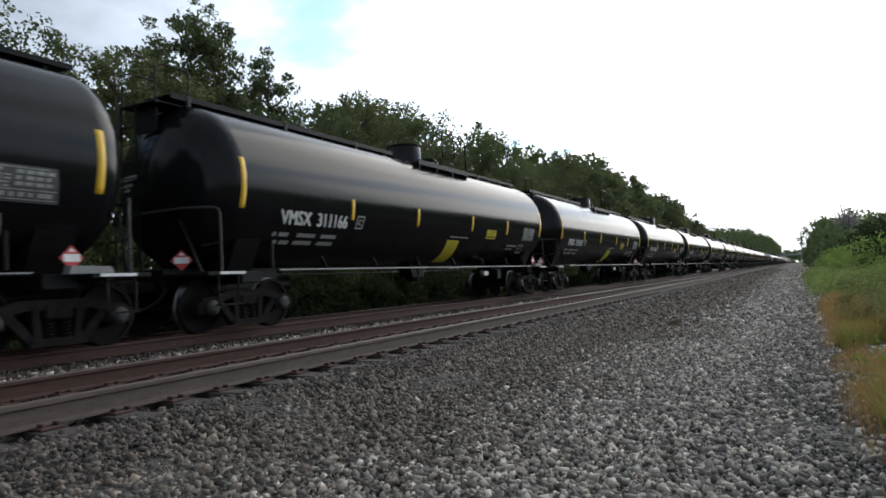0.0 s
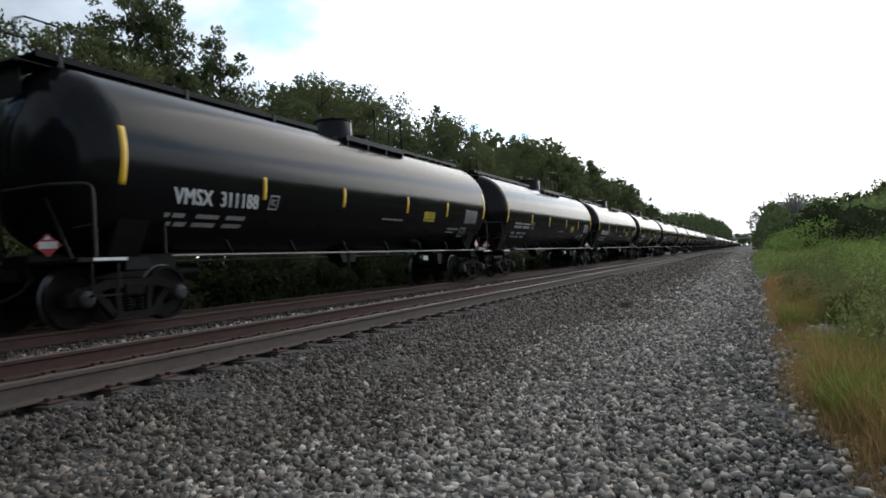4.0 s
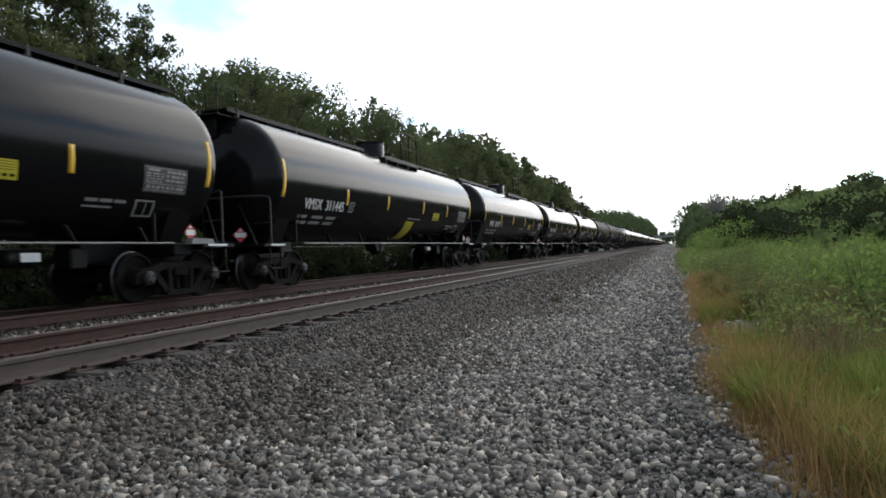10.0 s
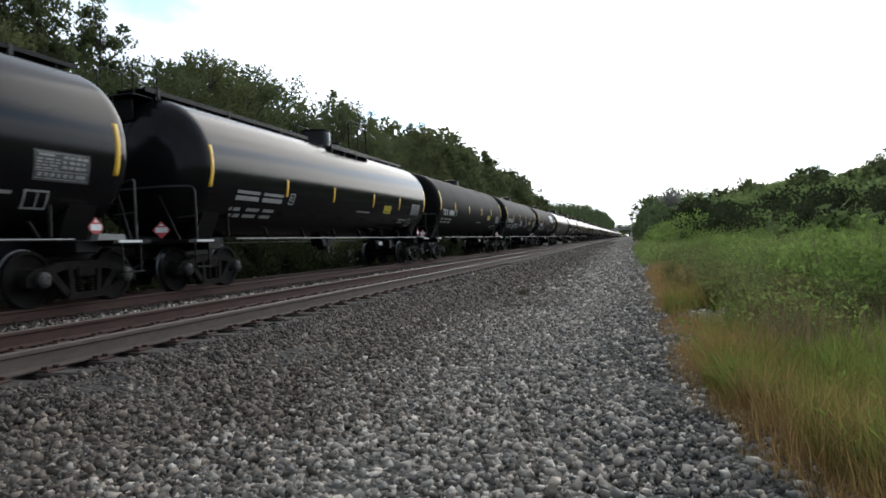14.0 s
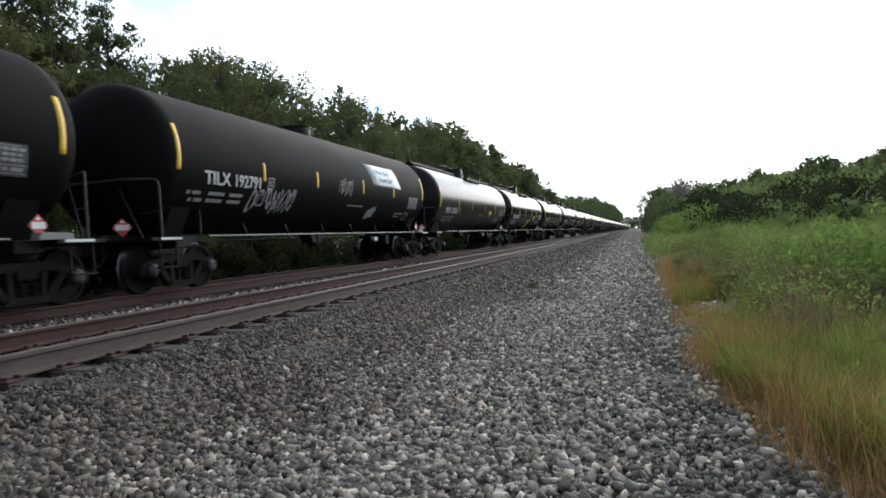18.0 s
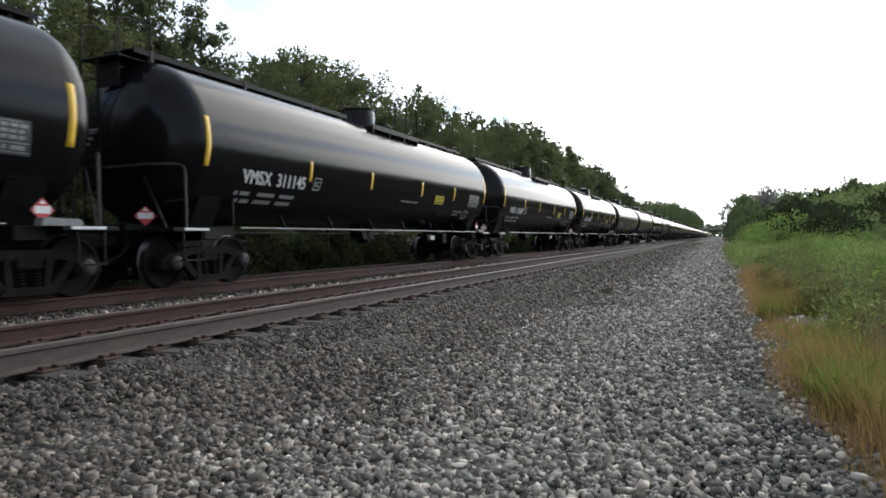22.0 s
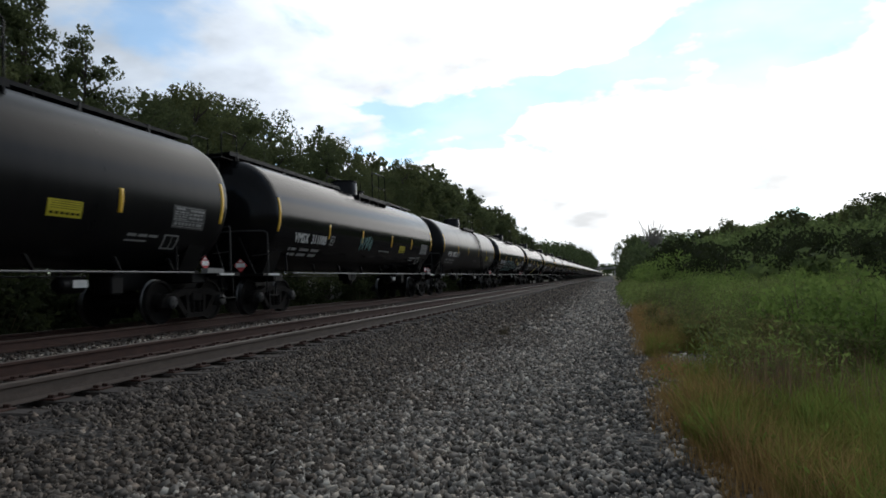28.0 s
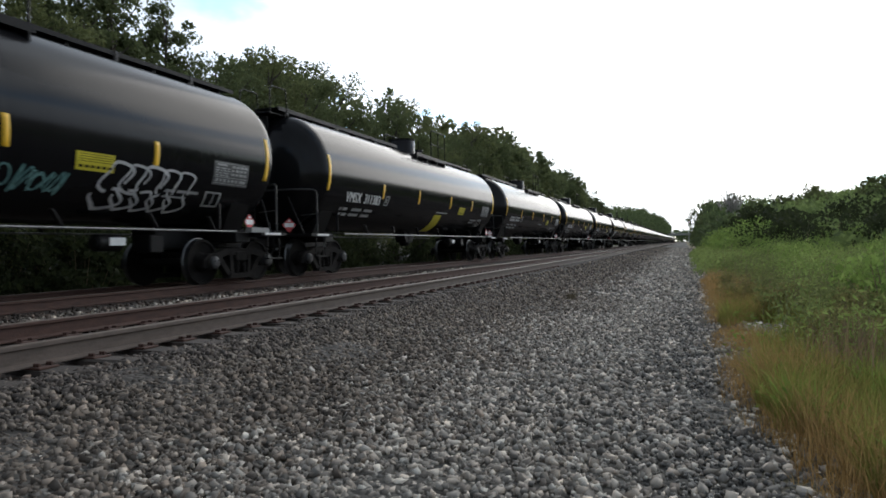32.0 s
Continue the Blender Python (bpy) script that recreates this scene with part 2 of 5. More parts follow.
M_STONE_PALE = mat("pale_ballast", (0.118, 0.108, 0.095), (0.705, 0.643, 0.55), rough=0.85, scale=14, island=0.88, bump=0.12, bump_scale=90, power=2.3, hues=((1.07, 0.985, 0.92), (0.98, 1.0, 1.01)))
M_STONE_DARK = mat("old_ballast", (0.056, 0.046, 0.037), (0.305, 0.254, 0.206), rough=0.9, scale=14, island=0.88, bump=0.12, bump_scale=90, power=2.0, hues=((1.06, 0.99, 0.92), (0.97, 1.0, 1.02)))
M_STONE_RUST = mat("rust_stained_ballast", (0.022, 0.016, 0.012), (0.17, 0.125, 0.098), rough=0.9, scale=14, island=0.88, power=1.9)
M_SOOT = mat("sooty_ballast", (0.032, 0.026, 0.022), (0.18, 0.146, 0.12), rough=0.9, scale=14, island=0.88, power=1.9)
M_GRIT = mat("dark_grit", (0.05, 0.047, 0.042), (0.26, 0.245, 0.22), rough=0.9, scale=14, island=0.85, power=1.6)
M_CONCRETE = mat("concrete", (0.3, 0.3, 0.29), (0.42, 0.42, 0.4), rough=0.85, scale=0.4, bump=0.1)
M_BARK = mat("bark", (0.04, 0.033, 0.027), (0.1, 0.085, 0.07), rough=0.9, scale=3, bump=0.5, streak=0.3)
M_DEADWOOD = mat("bleached_dead_wood", (0.3, 0.27, 0.24), (0.42, 0.39, 0.36), rough=0.9, scale=3)
M_LEAF_A = leaf_mat("maple_leaves", (0.098, 0.115, 0.048), (0.185, 0.205, 0.088))
M_LEAF_B = leaf_mat("oak_leaves", (0.072, 0.092, 0.043), (0.142, 0.168, 0.075))
M_LEAF_C = leaf_mat("shrub_leaves", (0.11, 0.17, 0.04), (0.29, 0.4, 0.11), 0.9)
M_LEAF_D = leaf_mat("weed_leaves", (0.08, 0.11, 0.034), (0.31, 0.39, 0.125), 0.5)
M_LEAF_FAR = leaf_mat("far_woods_leaves", (0.055, 0.08, 0.035), (0.12, 0.155, 0.068), 0.05)
M_LEAF_BANK = leaf_mat("bank_leaves", (0.095, 0.132, 0.05), (0.24, 0.315, 0.11), 0.16)
M_LEAF_BRIGHT = leaf_mat("bright_weed_leaves", (0.13, 0.19, 0.045), (0.36, 0.46, 0.14), 0.5)
M_LEAF_OLIVE = leaf_mat("olive_weed_leaves", (0.08, 0.098, 0.036), (0.25, 0.28, 0.1), 1.5)
M_STRAW = leaf_mat("straw_grass", (0.15, 0.085, 0.03), (0.52, 0.35, 0.15), 6.0)
M_GRASS = leaf_mat("green_grass", (0.1, 0.11, 0.024), (0.33, 0.33, 0.09), 5.0)
M_FRESH = leaf_mat("fresh_grass", (0.1, 0.16, 0.03), (0.31, 0.42, 0.1), 5.0)
M_STEM = mat("weed_stems", (0.08, 0.063, 0.036), (0.22, 0.175, 0.1), rough=0.8, island=0.6)
M_STALK = leaf_mat("dead_stalk", (0.1, 0.068, 0.042), (0.3, 0.215, 0.135), 5.0)
# leaf colour darkened to carry the shade between the train and the trees
M_LEAF_BRUSH_SHADED = leaf_mat("shaded_undergrowth_leaves", (0.02, 0.027, 0.0125), (0.056, 0.07, 0.03))
M_DRYLEAF = leaf_mat("brown_weed_leaves", (0.09, 0.088, 0.034), (0.3, 0.28, 0.11), 3.0)
M_TEAL = mat("teal_spray_paint", (0.09, 0.22, 0.22), (0.2, 0.38, 0.36), rough=0.55, scale=4)
M_SPRAYWHITE = mat("white_spray_paint", (0.35, 0.35, 0.36), (0.6, 0.6, 0.6), rough=0.6, scale=4)
M_SIGNWHITE = mat("white_sign_panel", (0.62, 0.66, 0.66), (0.75, 0.79, 0.79), rough=0.5, scale=2)
M_SIGNBLUE = mat("blue_sign_print", (0.06, 0.2, 0.3), (0.1, 0.28, 0.4), rough=0.5, scale=4)
M_SIGNPALE = mat("pale_blue_sign_print", (0.2, 0.36, 0.42), (0.28, 0.45, 0.5), rough=0.5, scale=4)
M_VIOLET = mat("violet_spray_paint", (0.12, 0.08, 0.14), (0.2, 0.14, 0.22), rough=0.6, scale=3)


def ground_material():
    m = mat("trackside_ground", (0.045, 0.042, 0.038), (0.15, 0.145, 0.138), rough=0.9, scale=22, detail=8, gloss_var=0)
    nt = m.node_tree
    n, link = nt.nodes.new, nt.links.new
    b = nt.nodes["Principled BSDF"]
    co = n("ShaderNodeTexCoord")
    v = n("ShaderNodeTexVoronoi")
    v.inputs["Scale"].default_value = 17
    link(co.outputs["Object"], v.inputs["Vector"])
    sep = n("ShaderNodeSeparateXYZ")
    link(co.outputs["Object"], sep.inputs[0])
    wob = n("ShaderNodeTexNoise")
    wob.inputs["Scale"].default_value, wob.inputs["Detail"].default_value = 0.8, 5
    link(co.outputs["Object"], wob.inputs["Vector"])
    add = n("ShaderNodeMath")
    add.operation = "MULTIPLY_ADD"
    link(wob.outputs["Fac"], add.inputs[0])
    add.inputs[1].default_value = 1.6
    link(sep.outputs[0], add.inputs[2])

    def step(lo, hi, src):
        r = n("ShaderNodeMapRange")
        r.inputs["From Min"].default_value, r.inputs["From Max"].default_value = lo, hi
        link(src, r.inputs["Value"])
        return r.outputs[0]

    def blend(fac, a, c):
        mx = n("ShaderNodeMix")
        mx.data_type = "RGBA"
        link(fac, mx.inputs["Factor"])
        for i, s in ((6, a), (7, c)):
            if isinstance(s, tuple):
                mx.inputs[i].default_value = (*s, 1)
            else:
                link(s, mx.inputs[i])
        return mx.outputs[2]

    stone = n("ShaderNodeSeparateColor")
    link(v.outputs["Color"], stone.inputs[0])
    # stone tones about halved: the colour carries shade that the flat sheet can't cast
    pale = blend(stone.outputs[0], (0.016, 0.0145, 0.012), (0.095, 0.087, 0.073))
    dark = blend(stone.outputs[1], (0.013, 0.011, 0.0095), (0.066, 0.057, 0.048))
    soil = blend(wob.outputs["Fac"], (0.09, 0.066, 0.028), (0.16, 0.13, 0.05))
    rust = blend(stone.outputs[0], (0.03, 0.021, 0.016), (0.075, 0.053, 0.04))
    c = blend(step(-2.6, -1.2, add.outputs[0]), dark, pale)
    c = blend(step(1.2, 1.6, add.outputs[0]), c, soil)
    c = blend(step(-3.3, -3.9, add.outputs[0]), c, rust)
    # soil left of the tracks is darkened; the wood's shade is in this colour
    shaded_soil = blend(wob.outputs["Fac"], (0.022, 0.018, 0.011), (0.05, 0.041, 0.024))
    c = blend(step(-12.6, -13.2, add.outputs[0]), c, shaded_soil)
    link(c, b.inputs["Base Color"])
    bp = n("ShaderNodeBump")
    bp.inputs["Strength"].default_value, bp.inputs["Distance"].default_value, bp.invert = 0.9, 0.03, True
    link(v.outputs["Distance"], bp.inputs["Height"])
    link(bp.outputs[0], b.inputs["Normal"])
    return m


M_GROUND = ground_material()


# ---- mesh helpers ----
class Geo:
    """Vertices and faces gathered for one mesh; mi is the material slot of the faces added next."""

    def __init__(self):
        self.v, self.f, self.m, self.mi = [], [], [], 0

    def add(self, verts, faces):
        k = len(self.v)
        self.v += [tuple(p) for p in verts]
        self.f += [tuple(i + k for i in q) for q in faces]
        self.m += [self.mi] * len(faces)
        return self

    def box(self, x0, x1, y0, y1, z0, z1, bevel=0.0):
        b = min(bevel, (x1 - x0) / 3, (y1 - y0) / 3, (z1 - z0) / 3)
        if b <= 0:
            vs = [(x, y, z) for z in (z0, z1) for y in (y0, y1) for x in (x0, x1)]
            return self.add(vs, [(0, 2, 3, 1), (4, 5, 7, 6), (0, 1, 5, 4), (2, 6, 7, 3), (0, 4, 6, 2), (1, 3, 7, 5)])
        ring = lambda ix, iy, z: [(x0 + ix + b, y0 + iy, z), (x1 - ix - b, y0 + iy, z), (x1 - ix, y0 + iy + b, z), (x1 - ix, y1 - iy - b, z), (x1 - ix - b, y1 - iy, z), (x0 + ix + b, y1 - iy, z), (x0 + ix, y1 - iy - b, z), (x0 + ix, y0 + iy + b, z)]
        vs = ring(b, b, z0) + ring(0, 0, z0 + b) + ring(0, 0, z1 - b) + ring(b, b, z1)
        fs = [tuple(range(7, -1, -1)), tuple(range(24, 32))]
        for k in range(3):
            fs += [(8 * k + i, 8 * k + (i + 1) % 8, 8 * k + 8 + (i + 1) % 8, 8 * k + 8 + i) for i in range(8)]
        return self.add(vs, fs)

    def tube(self, pts, r, seg=8, caps=True):
        pts = [Vector(p) for p in pts]
        vs, fs = [], []
        for i, p in enumerate(pts):
            way = (pts[min(i + 1, len(pts) - 1)] - pts[max(i - 1, 0)]).normalized()
            side = way.orthogonal().normalized() if i == 0 else (side - way * side.dot(way)).normalized()
            other = way.cross(side)
            ri = r[i] if isinstance(r, (list, tuple)) else r
            vs += [p + side * (math.cos(a) * ri) + other * (math.sin(a) * ri) for a in (2 * math.pi * k / seg for k in range(seg))]
        for i in range(len(pts) - 1):
            fs += [(i * seg + k, i * seg + (k + 1) % seg, (i + 1) * seg + (k + 1) % seg, (i + 1) * seg + k) for k in range(seg)]
        if caps:
            fs += [tuple(range(seg - 1, -1, -1)), tuple((len(pts) - 1) * seg + k for k in range(seg))]
        return self.add(vs, fs)

    def lathe(self, profile, axis, at, seg=24):
        """profile: (along, radius) pairs, turned about the axis 'x', 'y' or 'z' through at."""
        vs, fs = [], []
        for a, r in profile:
            for k in range(seg):
                c, s = r * math.cos(2 * math.pi * k / seg), r * math.sin(2 * math.pi * k / seg)
                p = {"x": (a, c, s), "y": (s, a, c), "z": (c, s, a)}[axis]
                vs.append((p[0] + at[0], p[1] + at[1], p[2] + at[2]))
        for i in range(len(profile) - 1):
            fs += [(i * seg + k, i * seg + (k + 1) % seg, (i + 1) * seg + (k + 1) % seg, (i + 1) * seg + k) for k in range(seg)]
        fs += [tuple(range(seg - 1, -1, -1)), tuple((len(profile) - 1) * seg + k for k in range(seg))]
        return self.add(vs, fs)

    def prism(self, outline, axis, a0, a1):
        """An outline of (u, v) pushed along an axis: 'x' takes (y, z), 'y' takes (x, z)."""
        put = (lambda a, u, v: (a, u, v)) if axis == "x" else (lambda a, u, v: (u, a, v))
        k = len(outline)
        vs = [put(a0, u, v) for u, v in outline] + [put(a1, u, v) for u, v in outline]
        fs = [tuple(range(k - 1, -1, -1)), tuple(range(k, 2 * k))] + [(i, (i + 1) % k, k + (i + 1) % k, k + i) for i in range(k)]
        return self.add(vs, fs)

    def mesh(self, name, mats, smooth=False):
        me = bpy.data.meshes.new(name)
        me.from_pydata(self.v, [], self.f)
        for m in mats if isinstance(mats, (list, tuple)) else [mats]:
            me.materials.append(m)
        if len(set(self.m)) > 1:
            me.polygons.foreach_set("material_index", self.m)
        if smooth:
            me.polygons.foreach_set("use_smooth", [True] * len(self.f))
            if smooth != "all":
                me.set_sharp_from_angle(angle=radians(40))
        bm = bmesh.new()
        bm.from_mesh(me)
        bmesh.ops.recalc_face_normals(bm, faces=bm.faces)
        bm.to_mesh(me)
        bm.free()
        return me


def part(name, data, parent, label=""):
    ob = new(name, data)
    ob.parent = parent
    return tagged(ob, label) if label else ob


def thing(name, label, category, group="", kind="", at=None):
    ob = new(name)
    ob.empty_display_size = 0.3
    if at is not None:
        ob.matrix_basis = at
    return tagged(ob, label, category, group, kind)


def array_mesh(name, verts, faces, material, kind_smooth=False):
    """A mesh from numpy arrays of vertices and equal faces."""
    me = bpy.data.meshes.new(name)
    k = faces.shape[1]
    me.vertices.add(len(verts))
    me.vertices.foreach_set("co", verts.astype(np.float32).ravel())
    me.loops.add(faces.size)
    me.loops.foreach_set("vertex_index", faces.astype(np.int32).ravel())
    me.polygons.add(len(faces))
    me.polygons.foreach_set("loop_start", np.arange(0, faces.size, k, dtype=np.int32))
    me.update(calc_edges=True)
    me.materials.append(material)
    if kind_smooth:
        me.polygons.foreach_set("use_smooth", [True] * len(faces))
    return me


# ---- the plan ----
RAIL_TOP = 0.43
NEAR_TRACK, TRAIN_TRACK, GAUGE = -5.48, -9.95, 1.51
TIE_TOP = 0.235


def ground_height(x, y):
    """Height of the ground sheet: ballast bed, shoulder, gravel verge, ditch and rising bank."""
    x, y = np.asarray(x, float), np.asarray(y, float)
    bed = np.interp(x, [-40, -22, -15, -13.2, -11.9, -11.2, -6.3, -6.1, -4.85, -4.74, -4.56, -4.4, -4.05, -3.3, -2.4, 0.6, 2.0, 4.0], [1.2, 0.3, -0.5, -0.45, 0.19, 0.229, 0.229, 0.215, 0.215, 0.16, 0.185, 0.205, 0.2, 0.085, 0.0, -0.02, -0.1, -0.2])
    far = np.clip((y - 40) / 120, 0, 1)
    bank = np.interp(x, [4, 9, 18, 34, 60, 120, 400], [0, 0.0, 0.5, 3.0, 6.0, 9.0, 22.0]) * (0.25 + 0.75 * far)
    left = np.interp(-x, [22, 40, 80, 300], [0, 0.5, 3.0, 12.0])
    return bed + bank + left


def build_ground():
    xs = np.concatenate([[-3000, -1200, -500, -250, -120, -70, -45, -30, -24], np.arange(-20, -13.5, 1.0), np.arange(-13.4, 1.0, 0.2), np.arange(1.0, 8, 0.5), np.arange(8, 40, 4), [45, 60, 90, 120, 200, 400, 900, 2000, 3000]])
    ys = np.concatenate([[-2000, -500, -150, -60, -30, -15, -8], np.arange(-5, 20, 0.25), np.arange(20, 60, 2), np.arange(60, 200, 10), [240, 300, 400, 550, 700, 900, 1200, 1800, 3000, 4500]])
    gx, gy = np.meshgrid(xs, ys)
    z = ground_height(gx, gy)
    near = (gx > -4.2) & (gx < 2) & (gy < 25)
    rough = np.array([noise.noise((a * 1.1, b * 1.1, 0)) * 0.035 + noise.noise((a * 4, b * 4, 3)) * 0.015 for a, b in zip(gx.ravel(), gy.ravel())]).reshape(gx.shape)
    z = z + np.where(near, rough, 0)
    nx = len(xs)
    i = np.arange(len(ys) - 1)[:, None] * nx + np.arange(nx - 1)[None, :]
    faces = np.stack([i, i + 1, i + 1 + nx, i + nx], -1).reshape(-1, 4)
    me = array_mesh("ground", np.stack([gx, gy, z], -1).reshape(-1, 3), faces, M_GROUND, True)
    tagged(new("ground", me), "grey crushed-stone verge and weedy soil beside the tracks", "ground", kind="structure")


build_ground()


# ---- tracks ----
def rail_profile(cx):
    h = [(-0.07, 0), (0.07, 0), (0.07, 0.012), (0.012, 0.03), (0.01, 0.13), (0.036, 0.142), (0.036, 0.172), (0.028, 0.18), (-0.028, 0.18), (-0.036, 0.172), (-0.036, 0.142), (-0.01, 0.13), (-0.012, 0.03), (-0.07, 0.012)]
    return [(cx + u, RAIL_TOP - 0.18 + v) for u, v in h]


def build_track(name, centre, label, rusty):
    track = thing(name, label, "railway track", kind="structure")
    for side in (0.5, -0.5):
        cx = centre + side * GAUGE
        g = Geo()
        prof = rail_profile(cx)
        k = len(prof)
        g.add([(u, -60, v) for u, v in prof] + [(u, 1500, v) for u, v in prof], [])
        for i in range(k):
            g.mi = 1 if i in (6, 7, 8) else 0
            g.add([], [])
            g.f.append((i, (i + 1) % k, k + (i + 1) % k, k + i))
            g.m.append(g.mi)
        part("rail", g.mesh("rail", [M_RAILGREY if side > 0 and rusty else M_RAILSIDE, M_RAILTOP]), track, "worn steel rail with a rusty web")
    return track


def tie_mesh(seed):
    rng = random.Random(seed)
    g = Geo()
    w, h, l = 0.115, 0.17, 1.30
    g.box(-l, l, -w, w, -h, 0, 0.012)
    g.v = [(x + rng.uniform(-0.012, 0.012), y + rng.uniform(-0.008, 0.008), z + rng.uniform(-0.006, 0.006)) for x, y, z in g.v]
    return g.mesh("tie", M_TIE)


def plate_mesh():
    g = Geo()
    g.box(-0.17, 0.17, -0.09, 0.09, -0.002, 0.018, 0.005)
    for x in (-0.12, -0.09, 0.09, 0.12):
        for y in (-0.055, 0.055):
            g.box(x - 0.014, x + 0.014, y - 0.012, y + 0.012, 0.014, 0.045, 0.004)
    return g.mesh("tie_plate", M_RAILSIDE)


near_track = build_track("track_near", NEAR_TRACK, "unused railway track with rusty rails on timber ties", True)
train_track = build_track("track_far", TRAIN_TRACK, "railway track carrying the train on timber ties", False)


def build_ties():
    rng = random.Random(4)
    ties = [tie_mesh(i) for i in range(4)]
    plate = plate_mesh()
    for track, centre, count in ((near_track, NEAR_TRACK, 120), (train_track, TRAIN_TRACK, 70)):
        rest = Geo()
        for k in range(-30, 1000):
            y = 0.18 + 0.52 * k + rng.uniform(-0.03, 0.03)
            if y > 330:
                break
            x = centre + rng.uniform(-0.06, 0.06)
            turn = rng.uniform(-1.2, 1.2)
            if 0 <= k < count:
                ob = part("tie", ties[k % 4], track)
                ob.matrix_basis = pose(x, y, TIE_TOP, 0, 0, turn)
                if k < 50 and centre == NEAR_TRACK:
                    for s in (0.5, -0.5):
                        pl = part("tie_plate", plate, track)
                        pl.matrix_basis = pose(centre + s * GAUGE, y, TIE_TOP, 0, 0, turn)
            else:
                rest.box(x - 1.3, x + 1.3, y - 0.115, y + 0.115, TIE_TOP - 0.1, TIE_TOP)
        tagged(part("far_ties", rest.mesh("far_ties", M_TIE), track), "dark timber ties further along", kind="stuff")


# ---- tank cars ----
PITCH, SPEED, LEAD = 18.0, 13.865, 16.3
TANK_R, TANK_Z, SHELL = 1.5, 2.67, 7.7
WHEEL_R = 0.457


def on_tank(y, z, lift=0.004):
    r = TANK_R + lift
    return (math.sqrt(max(r * r - (z - TANK_Z) ** 2, 0.0)), y, z)


def decal(y0, y1, z0, z1, skew=0.0, lift=0.004, ny=1, nz=6):
    """A thin painted or taped patch on the near side of the tank; skew shifts its top along the car."""
    g = Geo()
    vs = []
    for dl in (lift, -0.003):
        for j in range(nz + 1):
            for i in range(ny + 1):
                w = j / nz
                vs.append(on_tank(y0 + (y1 - y0) * i / ny + skew * w, z0 + (z1 - z0) * w, dl))
    at = lambda i, j: j * (ny + 1) + i
    fs = [(at(i, j), at(i + 1, j), at(i + 1, j + 1), at(i, j + 1)) for j in range(nz) for i in range(ny)]
    k = (nz + 1) * (ny + 1)
    rim = [at(i, 0) for i in range(ny)] + [at(ny, j) for j in range(nz)] + [at(i, nz) for i in range(ny, 0, -1)] + [at(0, j) for j in range(nz, 0, -1)]
    fs += [(rim[i], rim[i - 1], k + rim[i - 1], k + rim[i]) for i in range(len(rim))]
    return g.add(vs, fs)


def bars(rows, lift=0.004):
    g = Geo()
    for y0, y1, z0, z1 in rows:
        d = decal(y0, y1, z0, z1, lift=lift, nz=1)
        g.add(d.v, d.f)
    return g


def lettering(text, y0, y1, z0, z1):
    """Bold letters of the built-in font laid round the tank between y0 and y1."""
    cu = bpy.data.curves.new("letters", "FONT")
    cu.body, cu.resolution_u, cu.space_character = text, 3, 1.06
    ob = new("letters", cu)
    dg = bpy.context.evaluated_depsgraph_get()
    src = bpy.data.meshes.new_from_object(ob.evaluated_get(dg))
    bpy.data.objects.remove(ob)
    bm = bmesh.new()
    bm.from_mesh(src)
    tall = max(v.co.y for v in bm.verts)
    for k in range(1, 7):
        bmesh.ops.bisect_plane(bm, geom=bm.verts[:] + bm.edges[:] + bm.faces[:], plane_co=(0, tall * k / 7, 0), plane_no=(0, 1, 0))
    bm.to_mesh(src)
    bm.free()
    co = np.array([v.co for v in src.vertices])
    lo, hi = co.min(0), co.max(0)
    u, w = (co[:, 0] - lo[0]) / (hi[0] - lo[0]), (co[:, 1] - lo[1]) / (hi[1] - lo[1])
    # one mesh a letter: faces that share corners belong together
    home = list(range(len(co)))

    def root(k):
        while home[k] != k:
            home[k] = home[home[k]]
            k = home[k]
        return k

    for p in src.polygons:
        for k in p.vertices[1:]:
            home[root(k)] = root(p.vertices[0])
    letters = {}
    for p in src.polygons:
        letters.setdefault(root(p.vertices[0]), []).append(tuple(p.vertices))
    made = []
    for faces in letters.values():
        ids = sorted({k for q in faces for k in q})
        at = {k: i for i, k in enumerate(ids)}
        g = Geo()
        for k, (dy, dz) in enumerate(((-0.014, 0), (0, 0.007), (0, -0.007), (0.014, 0))):
            g.add([on_tank(y0 + (y1 - y0) * u[q] + dy + 0.035 - 0.07 * w[q], z0 + (z1 - z0) * w[q] + dz, 0.006 + 0.0012 * k) for q in ids], [tuple(at[v] for v in q) for q in faces])
        me = bpy.data.meshes.new("letter")
        me.from_pydata(g.v, [], g.f)
        me.materials.append(M_WHITE)
        made.append(me)
    return made


def ribbon_on_tank(pts, width):
    """A sprayed line of even width along (y, z) points on the tank."""
    g = Geo()
    vs = []
    n = len(pts)
    for i, (y, z) in enumerate(pts):
        a, b = pts[max(i - 1, 0)], pts[min(i + 1, n - 1)]
        dy, dz = b[0] - a[0], b[1] - a[1]
        l = math.hypot(dy, dz) or 1
        for s in (1, -1):
            vs.append(on_tank(y - dz / l * width / 2 * s, z + dy / l * width / 2 * s, 0.007))
    return g.add(vs, [(2 * i, 2 * i + 1, 2 * i + 3, 2 * i + 2) for i in range(n - 1)])


